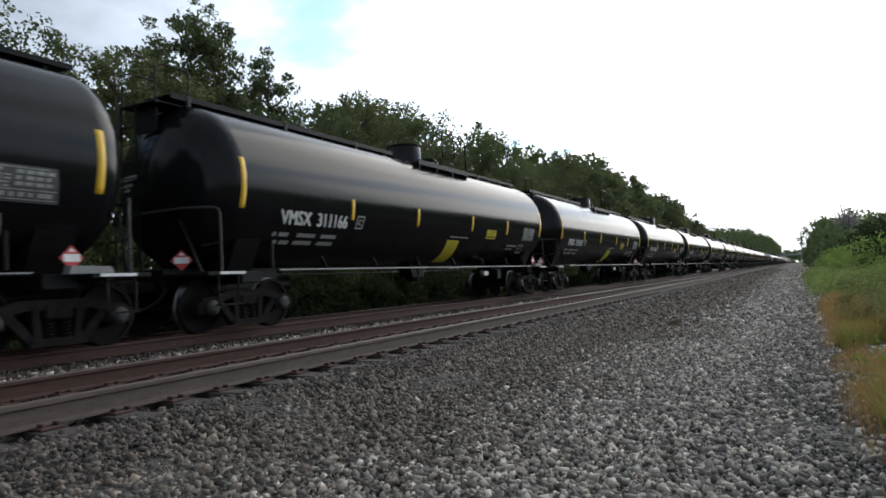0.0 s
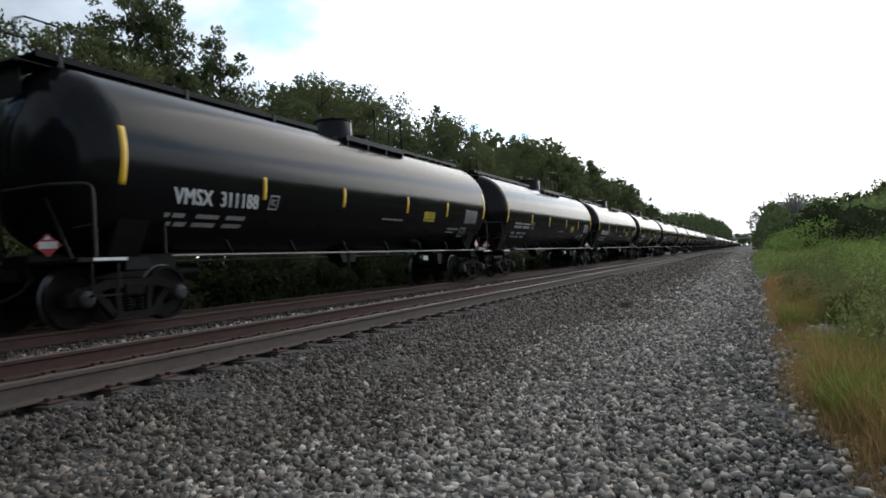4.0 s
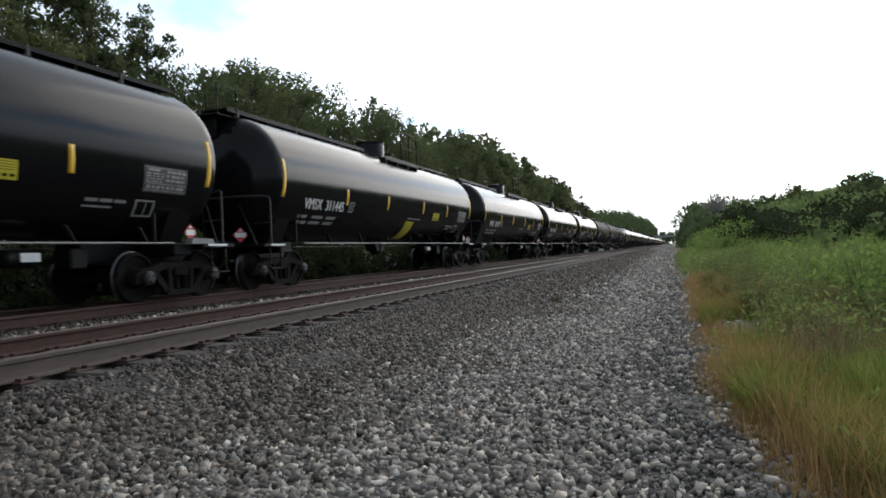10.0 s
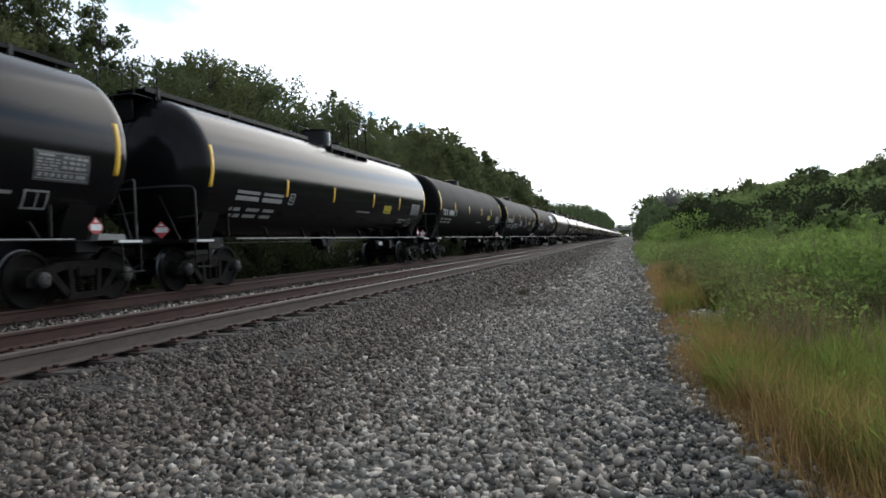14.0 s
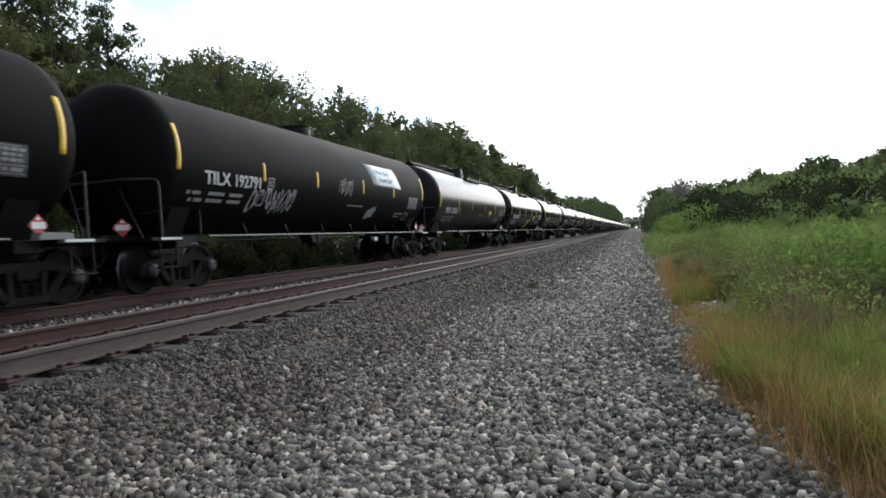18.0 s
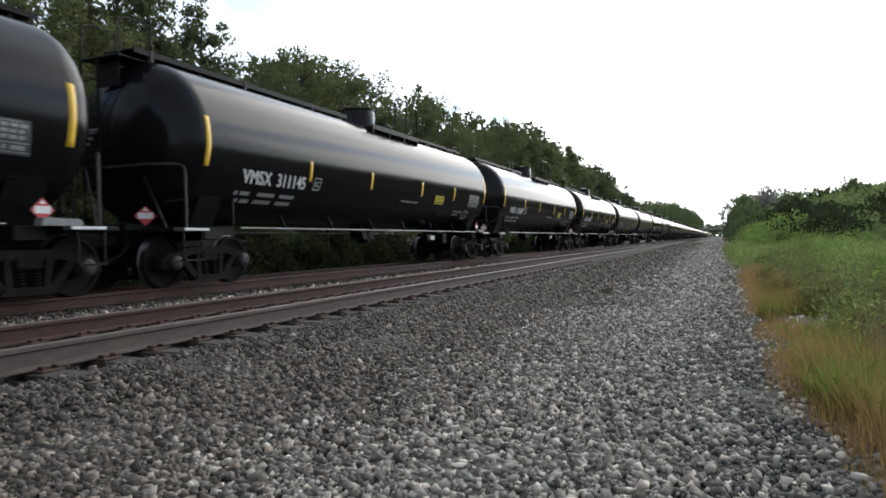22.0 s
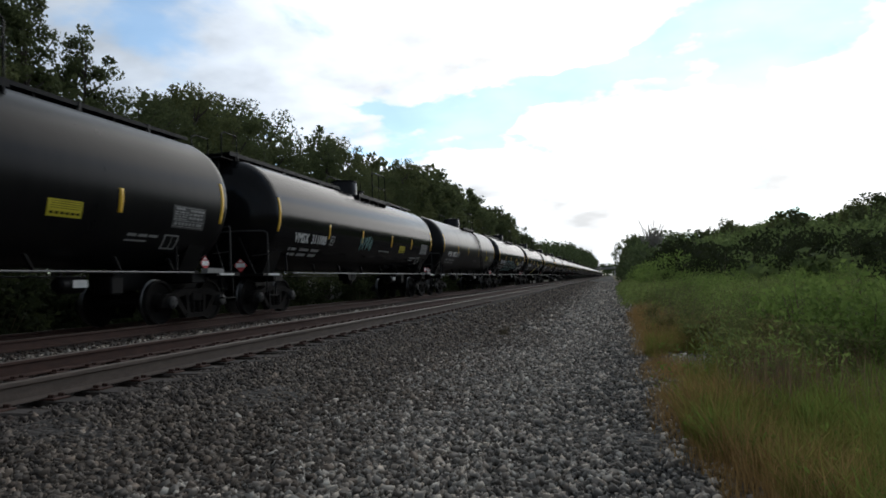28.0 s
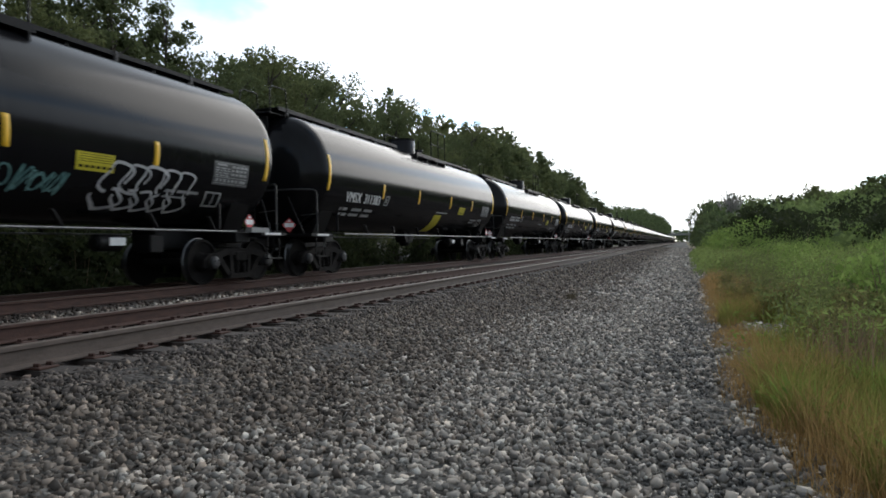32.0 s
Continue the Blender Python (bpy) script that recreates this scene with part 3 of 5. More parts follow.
def scrawl(seed, y0, y1, z0, z1, letters, width=0.028):
    """Loose overlapping loops, as sprayed lettering that cannot be read."""
    rng = random.Random(seed)
    g = Geo()
    step = (y1 - y0) / letters
    for k in range(letters):
        cy = y0 + (k + 0.5) * step
        cz = (z0 + z1) / 2 + rng.uniform(-0.06, 0.06) * (z1 - z0)
        ry, rz = step * rng.uniform(0.45, 0.7), (z1 - z0) / 2 * rng.uniform(0.7, 1.0)
        a1, a2, p1, p2 = rng.choice((1, 2)), rng.choice((2, 3)), rng.uniform(0, 6.3), rng.uniform(0, 6.3)
        span = rng.uniform(0.75, 1.0) * 2 * math.pi
        pts = [(cy + ry * (0.8 * math.sin(a1 * t + p1) + 0.3 * math.sin(3 * t + p2)), cz + rz * (0.8 * math.sin(a2 * t + p2) + 0.2 * math.cos(4 * t + p1))) for t in (span * i / 36 for i in range(37))]
        d = ribbon_on_tank(pts, width * rng.uniform(0.8, 1.3))
        g.add(d.v, d.f)
    return g


def loops(seed, y0, y1, z0, z1, letters, width=0.045):
    """Bubble-shaped sprayed letters: two rows of tall round loops leaning into each other."""
    rng = random.Random(seed)
    g = Geo()
    step = (y1 - y0) / letters
    for k in range(letters):
        cy = y0 + (k + 0.5) * step
        for row in (0, 1):
            cz = z0 + (z1 - z0) * (0.68 if row == 0 else 0.27)
            ry, rz = step * rng.uniform(0.55, 0.8), (z1 - z0) * (0.3 if row == 0 else 0.22) * rng.uniform(0.85, 1.1)
            a0 = rng.uniform(-0.4, 0.4) + (-0.6 if row == 0 else 2.6)
            span, lean = rng.uniform(4.2, 6.0), rng.uniform(-0.15, 0.2)
            pts = []
            for i in range(29):
                a = a0 + span * i / 28
                pts.append((cy + ry * math.cos(a) + lean * rz * math.sin(a) + 0.06 * math.sin(3 * a + a0), cz + rz * math.sin(a)))
            d = ribbon_on_tank(pts, width * rng.uniform(0.85, 1.15))
            g.add(d.v, d.f)
    return g


def tank_mesh(material):
    prof = []
    for k in range(9):
        a = math.pi / 2 * k / 8
        prof.append((-SHELL - 0.72 * math.cos(a), max(TANK_R * math.sin(a), 0.004)))
    prof += [(-7.6, TANK_R), (-5.1, TANK_R)]
    for y in (-2.0, 1.75):
        # a shallow weld seam where two plates of the shell meet
        prof += [(y - 0.12, TANK_R), (y - 0.04, TANK_R), (y, TANK_R - 0.0015), (y + 0.04, TANK_R), (y + 0.12, TANK_R)]
    prof += [(5.1, TANK_R), (7.6, TANK_R)]
    prof += [(-y, r) for y, r in reversed(prof[:9])]
    return Geo().lathe(prof, "y", (0, 0, TANK_Z), 96).mesh("tank", material, "all")


def truck_meshes():
    frame_ = Geo()
    # one cast side frame, seen from the side as (y, z); axles at +-0.89
    top = [(-1.16, 0.5), (-1.02, 0.61), (-0.78, 0.63), (-0.5, 0.72), (0.5, 0.72), (0.78, 0.63), (1.02, 0.61), (1.16, 0.5), (1.1, 0.47), (0.74, 0.5), (0.46, 0.58), (-0.46, 0.58), (-0.74, 0.5), (-1.1, 0.47)]
    frame_.prism(top, "x", -0.07, 0.07)
    for s in (1, -1):
        frame_.prism([(s * 1.16, 0.34), (s * 1.16, 0.52), (s * 0.72, 0.52), (s * 0.7, 0.36), (s * 0.8, 0.33)], "x", -0.06, 0.06)
        frame_.prism([(s * 0.74, 0.5), (s * 0.6, 0.54), (s * 0.28, 0.16), (s * 0.4, 0.13)], "x", -0.06, 0.06)
        frame_.prism([(s * 0.36, 0.6), (s * 0.26, 0.6), (s * 0.22, 0.16), (s * 0.32, 0.14)], "x", -0.06, 0.06)
    frame_.prism([(-0.42, 0.1), (0.42, 0.1), (0.36, 0.2), (-0.36, 0.2)], "x", -0.09, 0.09)
    bolster = Geo().box(-1.1, 1.1, -0.2, 0.2, 0.44, 0.66, 0.03)
    bolster.lathe([(0.66, 0.2), (0.74, 0.2)], "z", (0, 0, 0), 20)
    spring = Geo()
    pts = [(0.055 * math.cos(a), 0.055 * math.sin(a), 0.2 + 0.24 * a / (2 * math.pi * 5)) for a in (2 * math.pi * 5 * k / 60 for k in range(61))]
    spring.tube(pts, 0.016, 5)
    cap = Geo().lathe([(0.0, 0.13), (0.1, 0.13), (0.12, 0.11), (0.13, 0.05)], "x", (0, 0, 0), 16)
    for k in range(3):
        a = 2 * math.pi * k / 3 + 0.5
        cap.lathe([(0.115, 0.018), (0.145, 0.018)], "x", (0, 0.075 * math.cos(a), 0.075 * math.sin(a)), 6)
    ws = Geo()
    for s in (1, -1):
        x = s * 0.755
        prof = [(x - s * 0.075, 0.485), (x - s * 0.045, 0.487), (x - s * 0.03, WHEEL_R + 0.006), (x + s * 0.065, WHEEL_R - 0.004), (x + s * 0.068, 0.4), (x + s * 0.03, 0.385), (x - s * 0.01, 0.2), (x + s * 0.06, 0.15), (x + s * 0.09, 0.14), (x + s * 0.09, 0.08)]
        start = len(ws.f)
        ws.mi = 0
        ws.lathe(prof, "x", (0, 0, 0), 40)
        for i in range(start, start + 40 * 3):
            ws.m[i] = 1
    ws.mi = 0
    ws.lathe([(-1.05, 0.07), (-0.8, 0.09), (-0.4, 0.08), (0.4, 0.08), (0.8, 0.09), (1.05, 0.07)], "x", (0, 0, 0), 14)
    return dict(side_frame=frame_.mesh("side_frame", M_TRUCK), bolster=bolster.mesh("bolster", M_TRUCK), spring=spring.mesh("spring", M_TRUCK, True), bearing_cap=cap.mesh("bearing_cap", M_GRAB, True), wheelset=ws.mesh("wheelset", [M_WHEEL, M_TREAD], True))


def handrail_mesh(s):
    y = s * 8.12
    g = Geo()
    out = s * 8.47
    half = [(1.36, y, 1.02), (1.36, y, 2.02), (1.35, y + s * 0.02, 2.1), (1.3, y + s * 0.05, 2.14), (1.22, y + s * 0.12, 2.15), (0.85, out, 2.15)]
    g.tube(half + [(-a, b, c) for a, b, c in reversed(half)], 0.025, 6)
    g.tube([(1.36, y, 1.55), (0.9, y, 1.52)], 0.014, 6)
    return g.mesh("handrail", M_GRAB, True)


def build_car_template(name, label, paint, boards, ladder, group, mark_z=0.0, dome_y=0.4):
    car = thing(name, label, "railway tank car", group)
    part("tank", tank_mesh(paint), car)
    # top walkway, dome and platform
    if boards:
        for y0, y1, rim in ((-8.2, -0.85, 0.1), (2.35, 8.0, 0.08)):
            g = Geo()
            g.box(-0.33, 0.33, y0, y1, TANK_Z + TANK_R + 0.09, TANK_Z + TANK_R + 0.11)
            for x in (-0.35, 0.35):
                g.box(x - 0.012, x + 0.012, y0, y1, TANK_Z + TANK_R + 0.13 - rim, TANK_Z + TANK_R + 0.13)
            posts = [y0 + 0.4 + (y1 - y0 - 0.8) * i / 5 for i in range(6)]
            for y in posts:
                g.box(-0.3, 0.3, y - 0.03, y + 0.03, TANK_Z + TANK_R - 0.05, TANK_Z + TANK_R + 0.09)
            for y in posts[::2]:
                part("board_bracket", Geo().box(0.362, 0.374, y - 0.035, y + 0.035, TANK_Z + TANK_R - 0.06, TANK_Z + TANK_R + 0.14).mesh("board_bracket", M_GRAB), car)
            part("running_board", g.mesh("running_board", M_BLACK), car, "dark grating walkway")
        g = Geo()
        g.box(-0.62, 0.3, -8.5, -7.9, TANK_Z + 1.42, TANK_Z + 1.45, 0.008)
        g.box(-0.45, 0.1, -8.32, -8.28, TANK_Z + 0.95, TANK_Z + 1.38)
        part("end_platform_top", g.mesh("end_platform_top", M_BLACK), car, "black platform over the tank head")
        for x in (-0.6, 0.28):
            g = Geo().tube([(x, -8.46, TANK_Z + 1.4), (x, -8.46, TANK_Z + 2.05), (x, -8.3, TANK_Z + 2.12), (x, -7.75, TANK_Z + 2.12), (x, -7.7, TANK_Z + 1.42)], 0.018, 6)
            part("end_guard_rail", g.mesh("end_guard_rail", M_BLACK, True), car)
        g = Geo()
        for x in (-0.6, -0.2):
            g.tube([(x, -8.5, TANK_Z + 1.4), (x, -8.5, 1.1)], 0.02, 6)
        for i in range(9):
            z = 1.25 + i * 0.31
            g.tube([(-0.6, -8.5, z), (-0.2, -8.5, z)], 0.013, 6)
        part("end_ladder", g.mesh("end_ladder", M_BLACK, True), car)
    top = TANK_Z + TANK_R
    low = not boards and mark_z > 0.15
    back = -0.6 if low else 0.0
    up = 0.14 if low else 0.44
    dome = part("dome_housing", Geo().lathe([(top - 0.15, 0.5), (top + up, 0.5), (top + up + 0.04, 0.47)], "z", (0, dome_y, 0), 32).mesh("dome_housing", M_BLACK if low else M_GLOSS, True), car, "round steel housing over the valves")
    part("lid", Geo().lathe([(top + up + 0.04, 0.51), (top + up + 0.07, 0.51), (top + up + 0.11, 0.25), (top + up + 0.12, 0.05)], "z", (0, dome_y, 0), 32).mesh("lid", M_BLACK, True), dome)
    if not low:
        part("manway", Geo().lathe([(top - 0.1, 0.3), (top + 0.2, 0.3), (top + 0.22, 0.36), (top + 0.27, 0.36), (top + 0.3, 0.1)], "z", (0, 1.6, 0), 20).mesh("manway", M_BLACK, True), car)
    for s in () if low else (1, -1):
        g = Geo()
        g.box(min(s * 0.55, s * 0.98), max(s * 0.55, s * 0.98), -0.5, 2.6, top - 0.2, top - 0.16)
        for x in (0.96, 0.56):
            g.box(s * x - 0.02, s * x + 0.02, -0.5, 2.6, top - 0.23, top - 0.1)
        for y in (-0.45, 0.55, 1.55, 2.5):
            g.box(min(s * 0.55, s * 0.98), max(s * 0.55, s * 0.98), y - 0.02, y + 0.02, top - 0.42, top - 0.18)
        part("side_platform", g.mesh("side_platform", M_BLACK), car, "grating platform beside the dome")
        x = s * 0.96
        g = Geo().tube([(x, 0.98, top - 0.2), (x, 0.98, top + 0.8), (x, 1.08, top + 0.9), (x, 2.38, top + 0.92), (x, 2.5, top + 0.82), (x, 2.5, top - 0.2)], 0.022, 6)
        g.tube([(x, 0.98, top + 0.38), (x, 2.5, top + 0.38)], 0.016, 6)
        g.tube([(x, 1.75, top - 0.2), (x, 1.75, top + 0.92)], 0.018, 6)
        part("guard_rail", g.mesh("guard_rail", M_BLACK, True), car, "tall thin guard rail beside the dome")
        part("stanchion", Geo().tube([(x, -0.3, top - 0.2), (x, -0.3, top + 0.3)], 0.016, 6).mesh("stanchion", M_BLACK, True), car)
    if ladder:
        g = Geo()
        for y in (1.65, 2.1):
            g.tube([(0.75, y, top - 0.1)] + [(TANK_R * 1.05 * math.sin(a), y, TANK_Z + TANK_R * 1.05 * math.cos(a)) for a in (0.6, 0.9, 1.2, 1.5)] + [(1.6, y, TANK_Z - 0.6), (1.6, y, 0.75)], 0.022, 6)
        for i in range(9):
            z = 0.8 + i * 0.3
            x = 1.6 if z < TANK_Z + 0.1 else math.sqrt(max((TANK_R * 1.05) ** 2 - (z - TANK_Z) ** 2, 0))
            g.tube([(x, 1.65, z), (x, 2.1, z)], 0.014, 6)
        part("side_ladder", g.mesh("side_ladder", M_BLACK, True), car)
    # frame, ends and couplers
    bracket = Geo().prism([(0.0, 1.04), (0.025, 1.04), (-0.17, 1.34), (-0.2, 1.33)], "x", 1.26, 1.34).mesh("bracket", M_BLACK)
    for y in (-5.2, -3.3, -1.3, 0.7, 2.7, 4.6, 6.1):
        b = part("bracket", bracket, car)
        b.matrix_basis = pose(0, y, 0)
    g = Geo().tube([(1.36, -6.7, 1.06), (1.36, 6.7, 1.06)], 0.019, 8)
    part("side_rail", g.mesh("side_rail", M_GALV, True), car, "thin pale grab rail along the sill")
    part("side_rail", Geo().tube([(-1.36, -6.7, 1.06), (-1.36, 6.7, 1.06)], 0.019, 6).mesh("side_rail", M_GALV, True), car)
    truck = truck_meshes()
    spot = Geo().prism([(0, -0.175), (0.175, 0), (0, 0.175), (-0.175, 0)], "x", 0.0, 0.008).mesh("placard", M_RED)
    core = Geo().box(0.008, 0.012, -0.12, 0.12, -0.05, 0.055).mesh("placard_centre", M_WHITE)
    cap_tri = Geo().prism([(-0.05, 0.085), (0.05, 0.085), (0, 0.145)], "x", 0.008, 0.011).mesh("placard_mark", M_WHITE)
    for s in (-1, 1):
        part("handrail", handrail_mesh(s), car)
        part("end_deck", Geo().box(-1.4, 1.4, min(s * 7.5, s * 8.45), max(s * 7.5, s * 8.45), 0.98, 1.05, 0.01).mesh("end_deck", M_BLACK), car)
        part("deck_edge_strip", Geo().box(1.402, 1.412, min(s * 7.62, s * 8.2), max(s * 7.62, s * 8.2), 1.0, 1.045).mesh("deck_edge_strip", M_WHITE), car, "white reflective strip")
        part("stub_sill", Geo().box(-0.3, 0.3, min(s * 5.6, s * 8.45), max(s * 5.6, s * 8.45), 0.72, 1.16, 0.02).mesh("stub_sill", M_BLACK), car)
        g = Geo()
        for x in (-1, 1):
            g.prism([(s * 7.0, 1.0), (s * 7.4, 1.0), (s * 7.25, 1.5), (s * 7.05, 1.5)], "x", x * 0.7 - 0.03, x * 0.7 + 0.03)
        g.box(-1.15, 1.15, min(s * 6.95, s * 7.45), max(s * 6.95, s * 7.45), 0.84, 1.06, 0.02)
        part("body_bolster", g.mesh("body_bolster", M_BLACK), car)
        part("saddle", Geo().prism([(-1.2, 1.85), (-0.8, 1.0), (0.8, 1.0), (1.2, 1.85), (0.6, 1.25), (-0.6, 1.25)], "y", s * 7.2 - 0.3, s * 7.2 + 0.3).mesh("saddle", M_BLACK), car)
        g = Geo()
        g.box(-0.1, 0.1, min(s * 8.4, s * 8.85), max(s * 8.4, s * 8.85), 0.76, 0.94, 0.02)
        g.box(-0.2, 0.12, min(s * 8.78, s * 9.05), max(s * 8.78, s * 9.05), 0.72, 0.98, 0.04)
        part("coupler", g.mesh("coupler", M_TRUCK), car)
        part("brake_hose", Geo().tube([(0.35, s * 8.4, 0.8), (0.36, s * 8.6, 0.6), (0.3, s * 8.85, 0.48), (0.22, s * 9.0, 0.5)], 0.028, 6).mesh("brake_hose", M_BLACK, True), car)
        part("brace", Geo().tube([(0.72, s * 8.42, 1.98), (1.08, s * 8.3, 1.05)], 0.024, 6).mesh("brace", M_BLACK, True), car)
        g = Geo()
        for y in (7.75, 8.2):
            g.tube([(1.36, s * y, 1.0), (1.36, s * y, 0.5)], 0.018, 6)
        g.box(1.3, 1.42, min(s * 7.73, s * 8.22), max(s * 7.73, s * 8.22), 0.47, 0.5)
        part("side_step", g.mesh("side_step", M_BLACK), car)
        if s > 0:
            part("step_box", Geo().prism([(7.2, 1.05), (7.86, 1.05), (7.82, 1.15), (7.24, 1.16)], "x", 1.2, 1.36).mesh("step_box", M_PANEL), car, "grey steel step box on the deck")
        p = part("placard", spot, car, "red and white diamond placard")
        p.matrix_basis = pose(0.74 if s < 0 else 1.22, s * (8.42 if s < 0 else 7.32), 1.27, 0, 0, -40 if s < 0 else 0)
        part("placard_centre", core, p)
        part("placard_mark", cap_tri, p)
        part("head_brace", Geo().tube([(1.05, s * 6.55, 1.12), (1.05, s * 6.55, 1.9)], 0.035, 6).mesh("head_brace", M_BLACK), car)
        tr = part("truck", truck["bolster"], car, "cast steel bogie truck")
        tr.name = "truck"
        tr.matrix_basis = pose(0, s * 7.22, 0)
        for x in (-1, 1):
            sf = part("side_frame", truck["side_frame"], tr)
            sf.matrix_basis = pose(x * 1.0, 0, 0, 0, 0, 0)
            for y in (-0.12, 0.12):
                part("spring", truck["spring"], tr).matrix_basis = pose(x * 1.0 + 0.02, y, 0)
            for y in (-0.89, 0.89):
                part("bearing_cap", truck["bearing_cap"], tr).matrix_basis = pose(x * 1.03, y, 0.44, 0, 0, 0 if x > 0 else 180)
        for y in (-0.89, 0.89):
            w = part("wheelset", truck["wheelset"], tr, "steel wheels with bright worn treads")
            w.matrix_basis = pose(0, y, WHEEL_R)
    part("outlet_valve", Geo().lathe([(0.72, 0.16), (0.8, 0.2), (1.0, 0.22), (1.2, 0.26)], "z", (0, 0.5, 0), 18).mesh("outlet_valve", M_BLACK, True), car)
    part("skid", Geo().prism([(0.0, 1.2), (0.2, 0.85), (0.8, 0.85), (1.0, 1.2)], "x", -0.2, 0.2).mesh("skid", M_BLACK), car)
    part("brake_cylinder", Geo().lathe([(4.0, 0.1), (4.05, 0.15), (4.55, 0.15), (4.6, 0.1)], "y", (0.45, 0, 0.85), 16).mesh("brake_cylinder", M_BLACK, True), car)
    part("air_reservoir", Geo().lathe([(-5.4, 0.06), (-5.3, 0.17), (-4.4, 0.17), (-4.3, 0.06)], "y", (-0.5, 0, 0.82), 16).mesh("air_reservoir", M_BLACK, True), car)
    part("reservoir_plate", Geo().box(0.61, 0.62, 4.22, 4.56, 0.8, 0.94).mesh("reservoir_plate", M_WHITE), car, "small white plate below the sill")
    part("brake_pipe", Geo().tube([(0.2, -5.6, 1.13), (0.2, 5.6, 1.13)], 0.018, 6).mesh("brake_pipe", M_BLACK), car)
    part("brake_valve", Geo().box(0.35, 0.75, 5.0, 5.35, 0.65, 1.0, 0.03).mesh("brake_valve", M_BLACK), car)
    # markings
    stripe = decal(-0.06, 0.06, 2.16 + mark_z, 3.06 + mark_z, nz=10).mesh("reflective_stripe", M_YELLOW, "all")
    short = decal(-0.03, 0.08, 2.13 + mark_z, 2.56 + mark_z, skew=-0.06).mesh("reflective_stripe", M_YELLOW, "all")
    for y in (-7.66, 7.62):
        part("reflective_stripe", stripe, car, "yellow reflective stripe").matrix_basis = pose(0, y, 0)
    for y in (-4.36 + back, -1.5 + back / 2, 1.74 + back / 2, 4.45 + back / 3):
        part("reflective_stripe", short, car, "yellow reflective stripe").matrix_basis = pose(0, y, 0)
    rim = Geo()
    for a in ((-4.16, -3.88, 1.95, 1.98), (-4.16, -3.88, 2.2, 2.23), (-4.16, -4.13, 1.98, 2.2), (-3.91, -3.88, 1.98, 2.2), (-4.09, -4.065, 2.03, 2.15), (-4.04, -3.95, 2.03, 2.055), (-4.04, -3.95, 2.125, 2.15), (-4.04, -4.02, 2.055, 2.125)):
        d = decal(*a, nz=4)
        rim.add(d.v, d.f)
    rim.v = [on_tank(y + back, z + mark_z, 0.004 if x > on_tank(y, z, 0)[0] else -0.003) for x, y, z in rim.v]
    part("capacity_mark", rim.mesh("capacity_mark", M_GREYSTENCIL), car, "small white square mark")
    for z, cut in ((1.72 + mark_z, 0.0), (1.58 + mark_z, 0.12)):
        part("stencil_line", bars([(y0 + back, y1 + back, z, z + 0.07) for y0, y1 in ((-6.66 + cut, -6.56 + cut), (-6.48 + cut, -6.22 + cut), (-5.95, -5.4), (-5.2, -4.7))]).mesh("stencil_line", M_GREYSTENCIL), car)
    part("stencil_line", bars([(0.5 + 0.3 * i, 0.5 + 0.3 * i + 0.25, 1.91, 1.95) for i in range(4)]).mesh("stencil_line", M_GREYSTENCIL), car)
    part("stencil_line", bars([(4.9 + 0.3 * i, 5.15 + 0.3 * i, 1.75, 1.8) for i in range(3)] + [(4.9, 5.5, 1.66, 1.69)]).mesh("stencil_line", M_GREYSTENCIL), car)
    yp = part("yellow_panel", decal(2.92, 3.64, 1.95 + 0.8 * mark_z, 2.22 + 0.8 * mark_z, skew=-0.06).mesh("yellow_panel", M_LEMON), car, "yellow warning panel")
    part("panel_print", bars([(a, b, c + 0.8 * mark_z, d + 0.8 * mark_z) for a, b, c, d in [(2.95, 3.57, 2.185 - 0.035 * i, 2.192 - 0.035 * i) for i in range(4)] + [(2.96 + 0.11 * i, 3.03 + 0.11 * i, 1.99, 2.03) for i in range(6)]], 0.008).mesh("panel_print", M_BLACK), yp)
    dp = part("data_panel", decal(6.0, 7.08, 1.97, 2.42, skew=-0.08).mesh("data_panel", M_DATA), car, "grey stencilled data panel")
    # a heading, a left block of fine lines, a right block of bold ones and a ruled row below
    rng = random.Random(9)
    rows = [(5.96, 6.9, 2.385, 2.395), (6.0, 7.02, 2.115, 2.128), (6.03, 7.04, 2.0, 2.012), (6.02, 6.3, 2.335, 2.372)]
    for i in range(4):
        z, y = 2.29 - 0.045 * i, 6.0
        while y < 6.36:
            l = rng.choice((0.06, 0.1, 0.16))
            rows.append((y, min(y + l, 6.42), z - 0.012, z + 0.012))
            y += l + 0.04
    for i in range(3):
        for k in range(4):
            y = 6.48 + 0.13 * k
            rows.append((y, y + rng.choice((0.06, 0.09, 0.1)), 2.32 - 0.075 * i, 2.365 - 0.075 * i))
    y = 6.06
    while y < 6.9:
        l = rng.choice((0.07, 0.12, 0.2))
        rows.append((y, min(y + l, 7.0), 2.035, 2.09))
        y += l + 0.05
    part("panel_print", bars(rows, 0.008).mesh("panel_print", M_GREYSTENCIL), dp)
    rim = Geo()
    for a, sk in (((6.04, 6.5, 1.55, 1.58), 0.0), ((5.94, 6.4, 1.8, 1.83), 0.0), ((6.04, 6.08, 1.56, 1.82), -0.1), ((6.46, 6.5, 1.56, 1.82), -0.1), ((6.27, 6.29, 1.58, 1.8), -0.08)):
        d = decal(*a, skew=sk, nz=4)
        rim.add(d.v, d.f)
    part("stencil_box", rim.mesh("stencil_box", M_GREYSTENCIL), car, "white stencilled box outline")
    g = Geo()
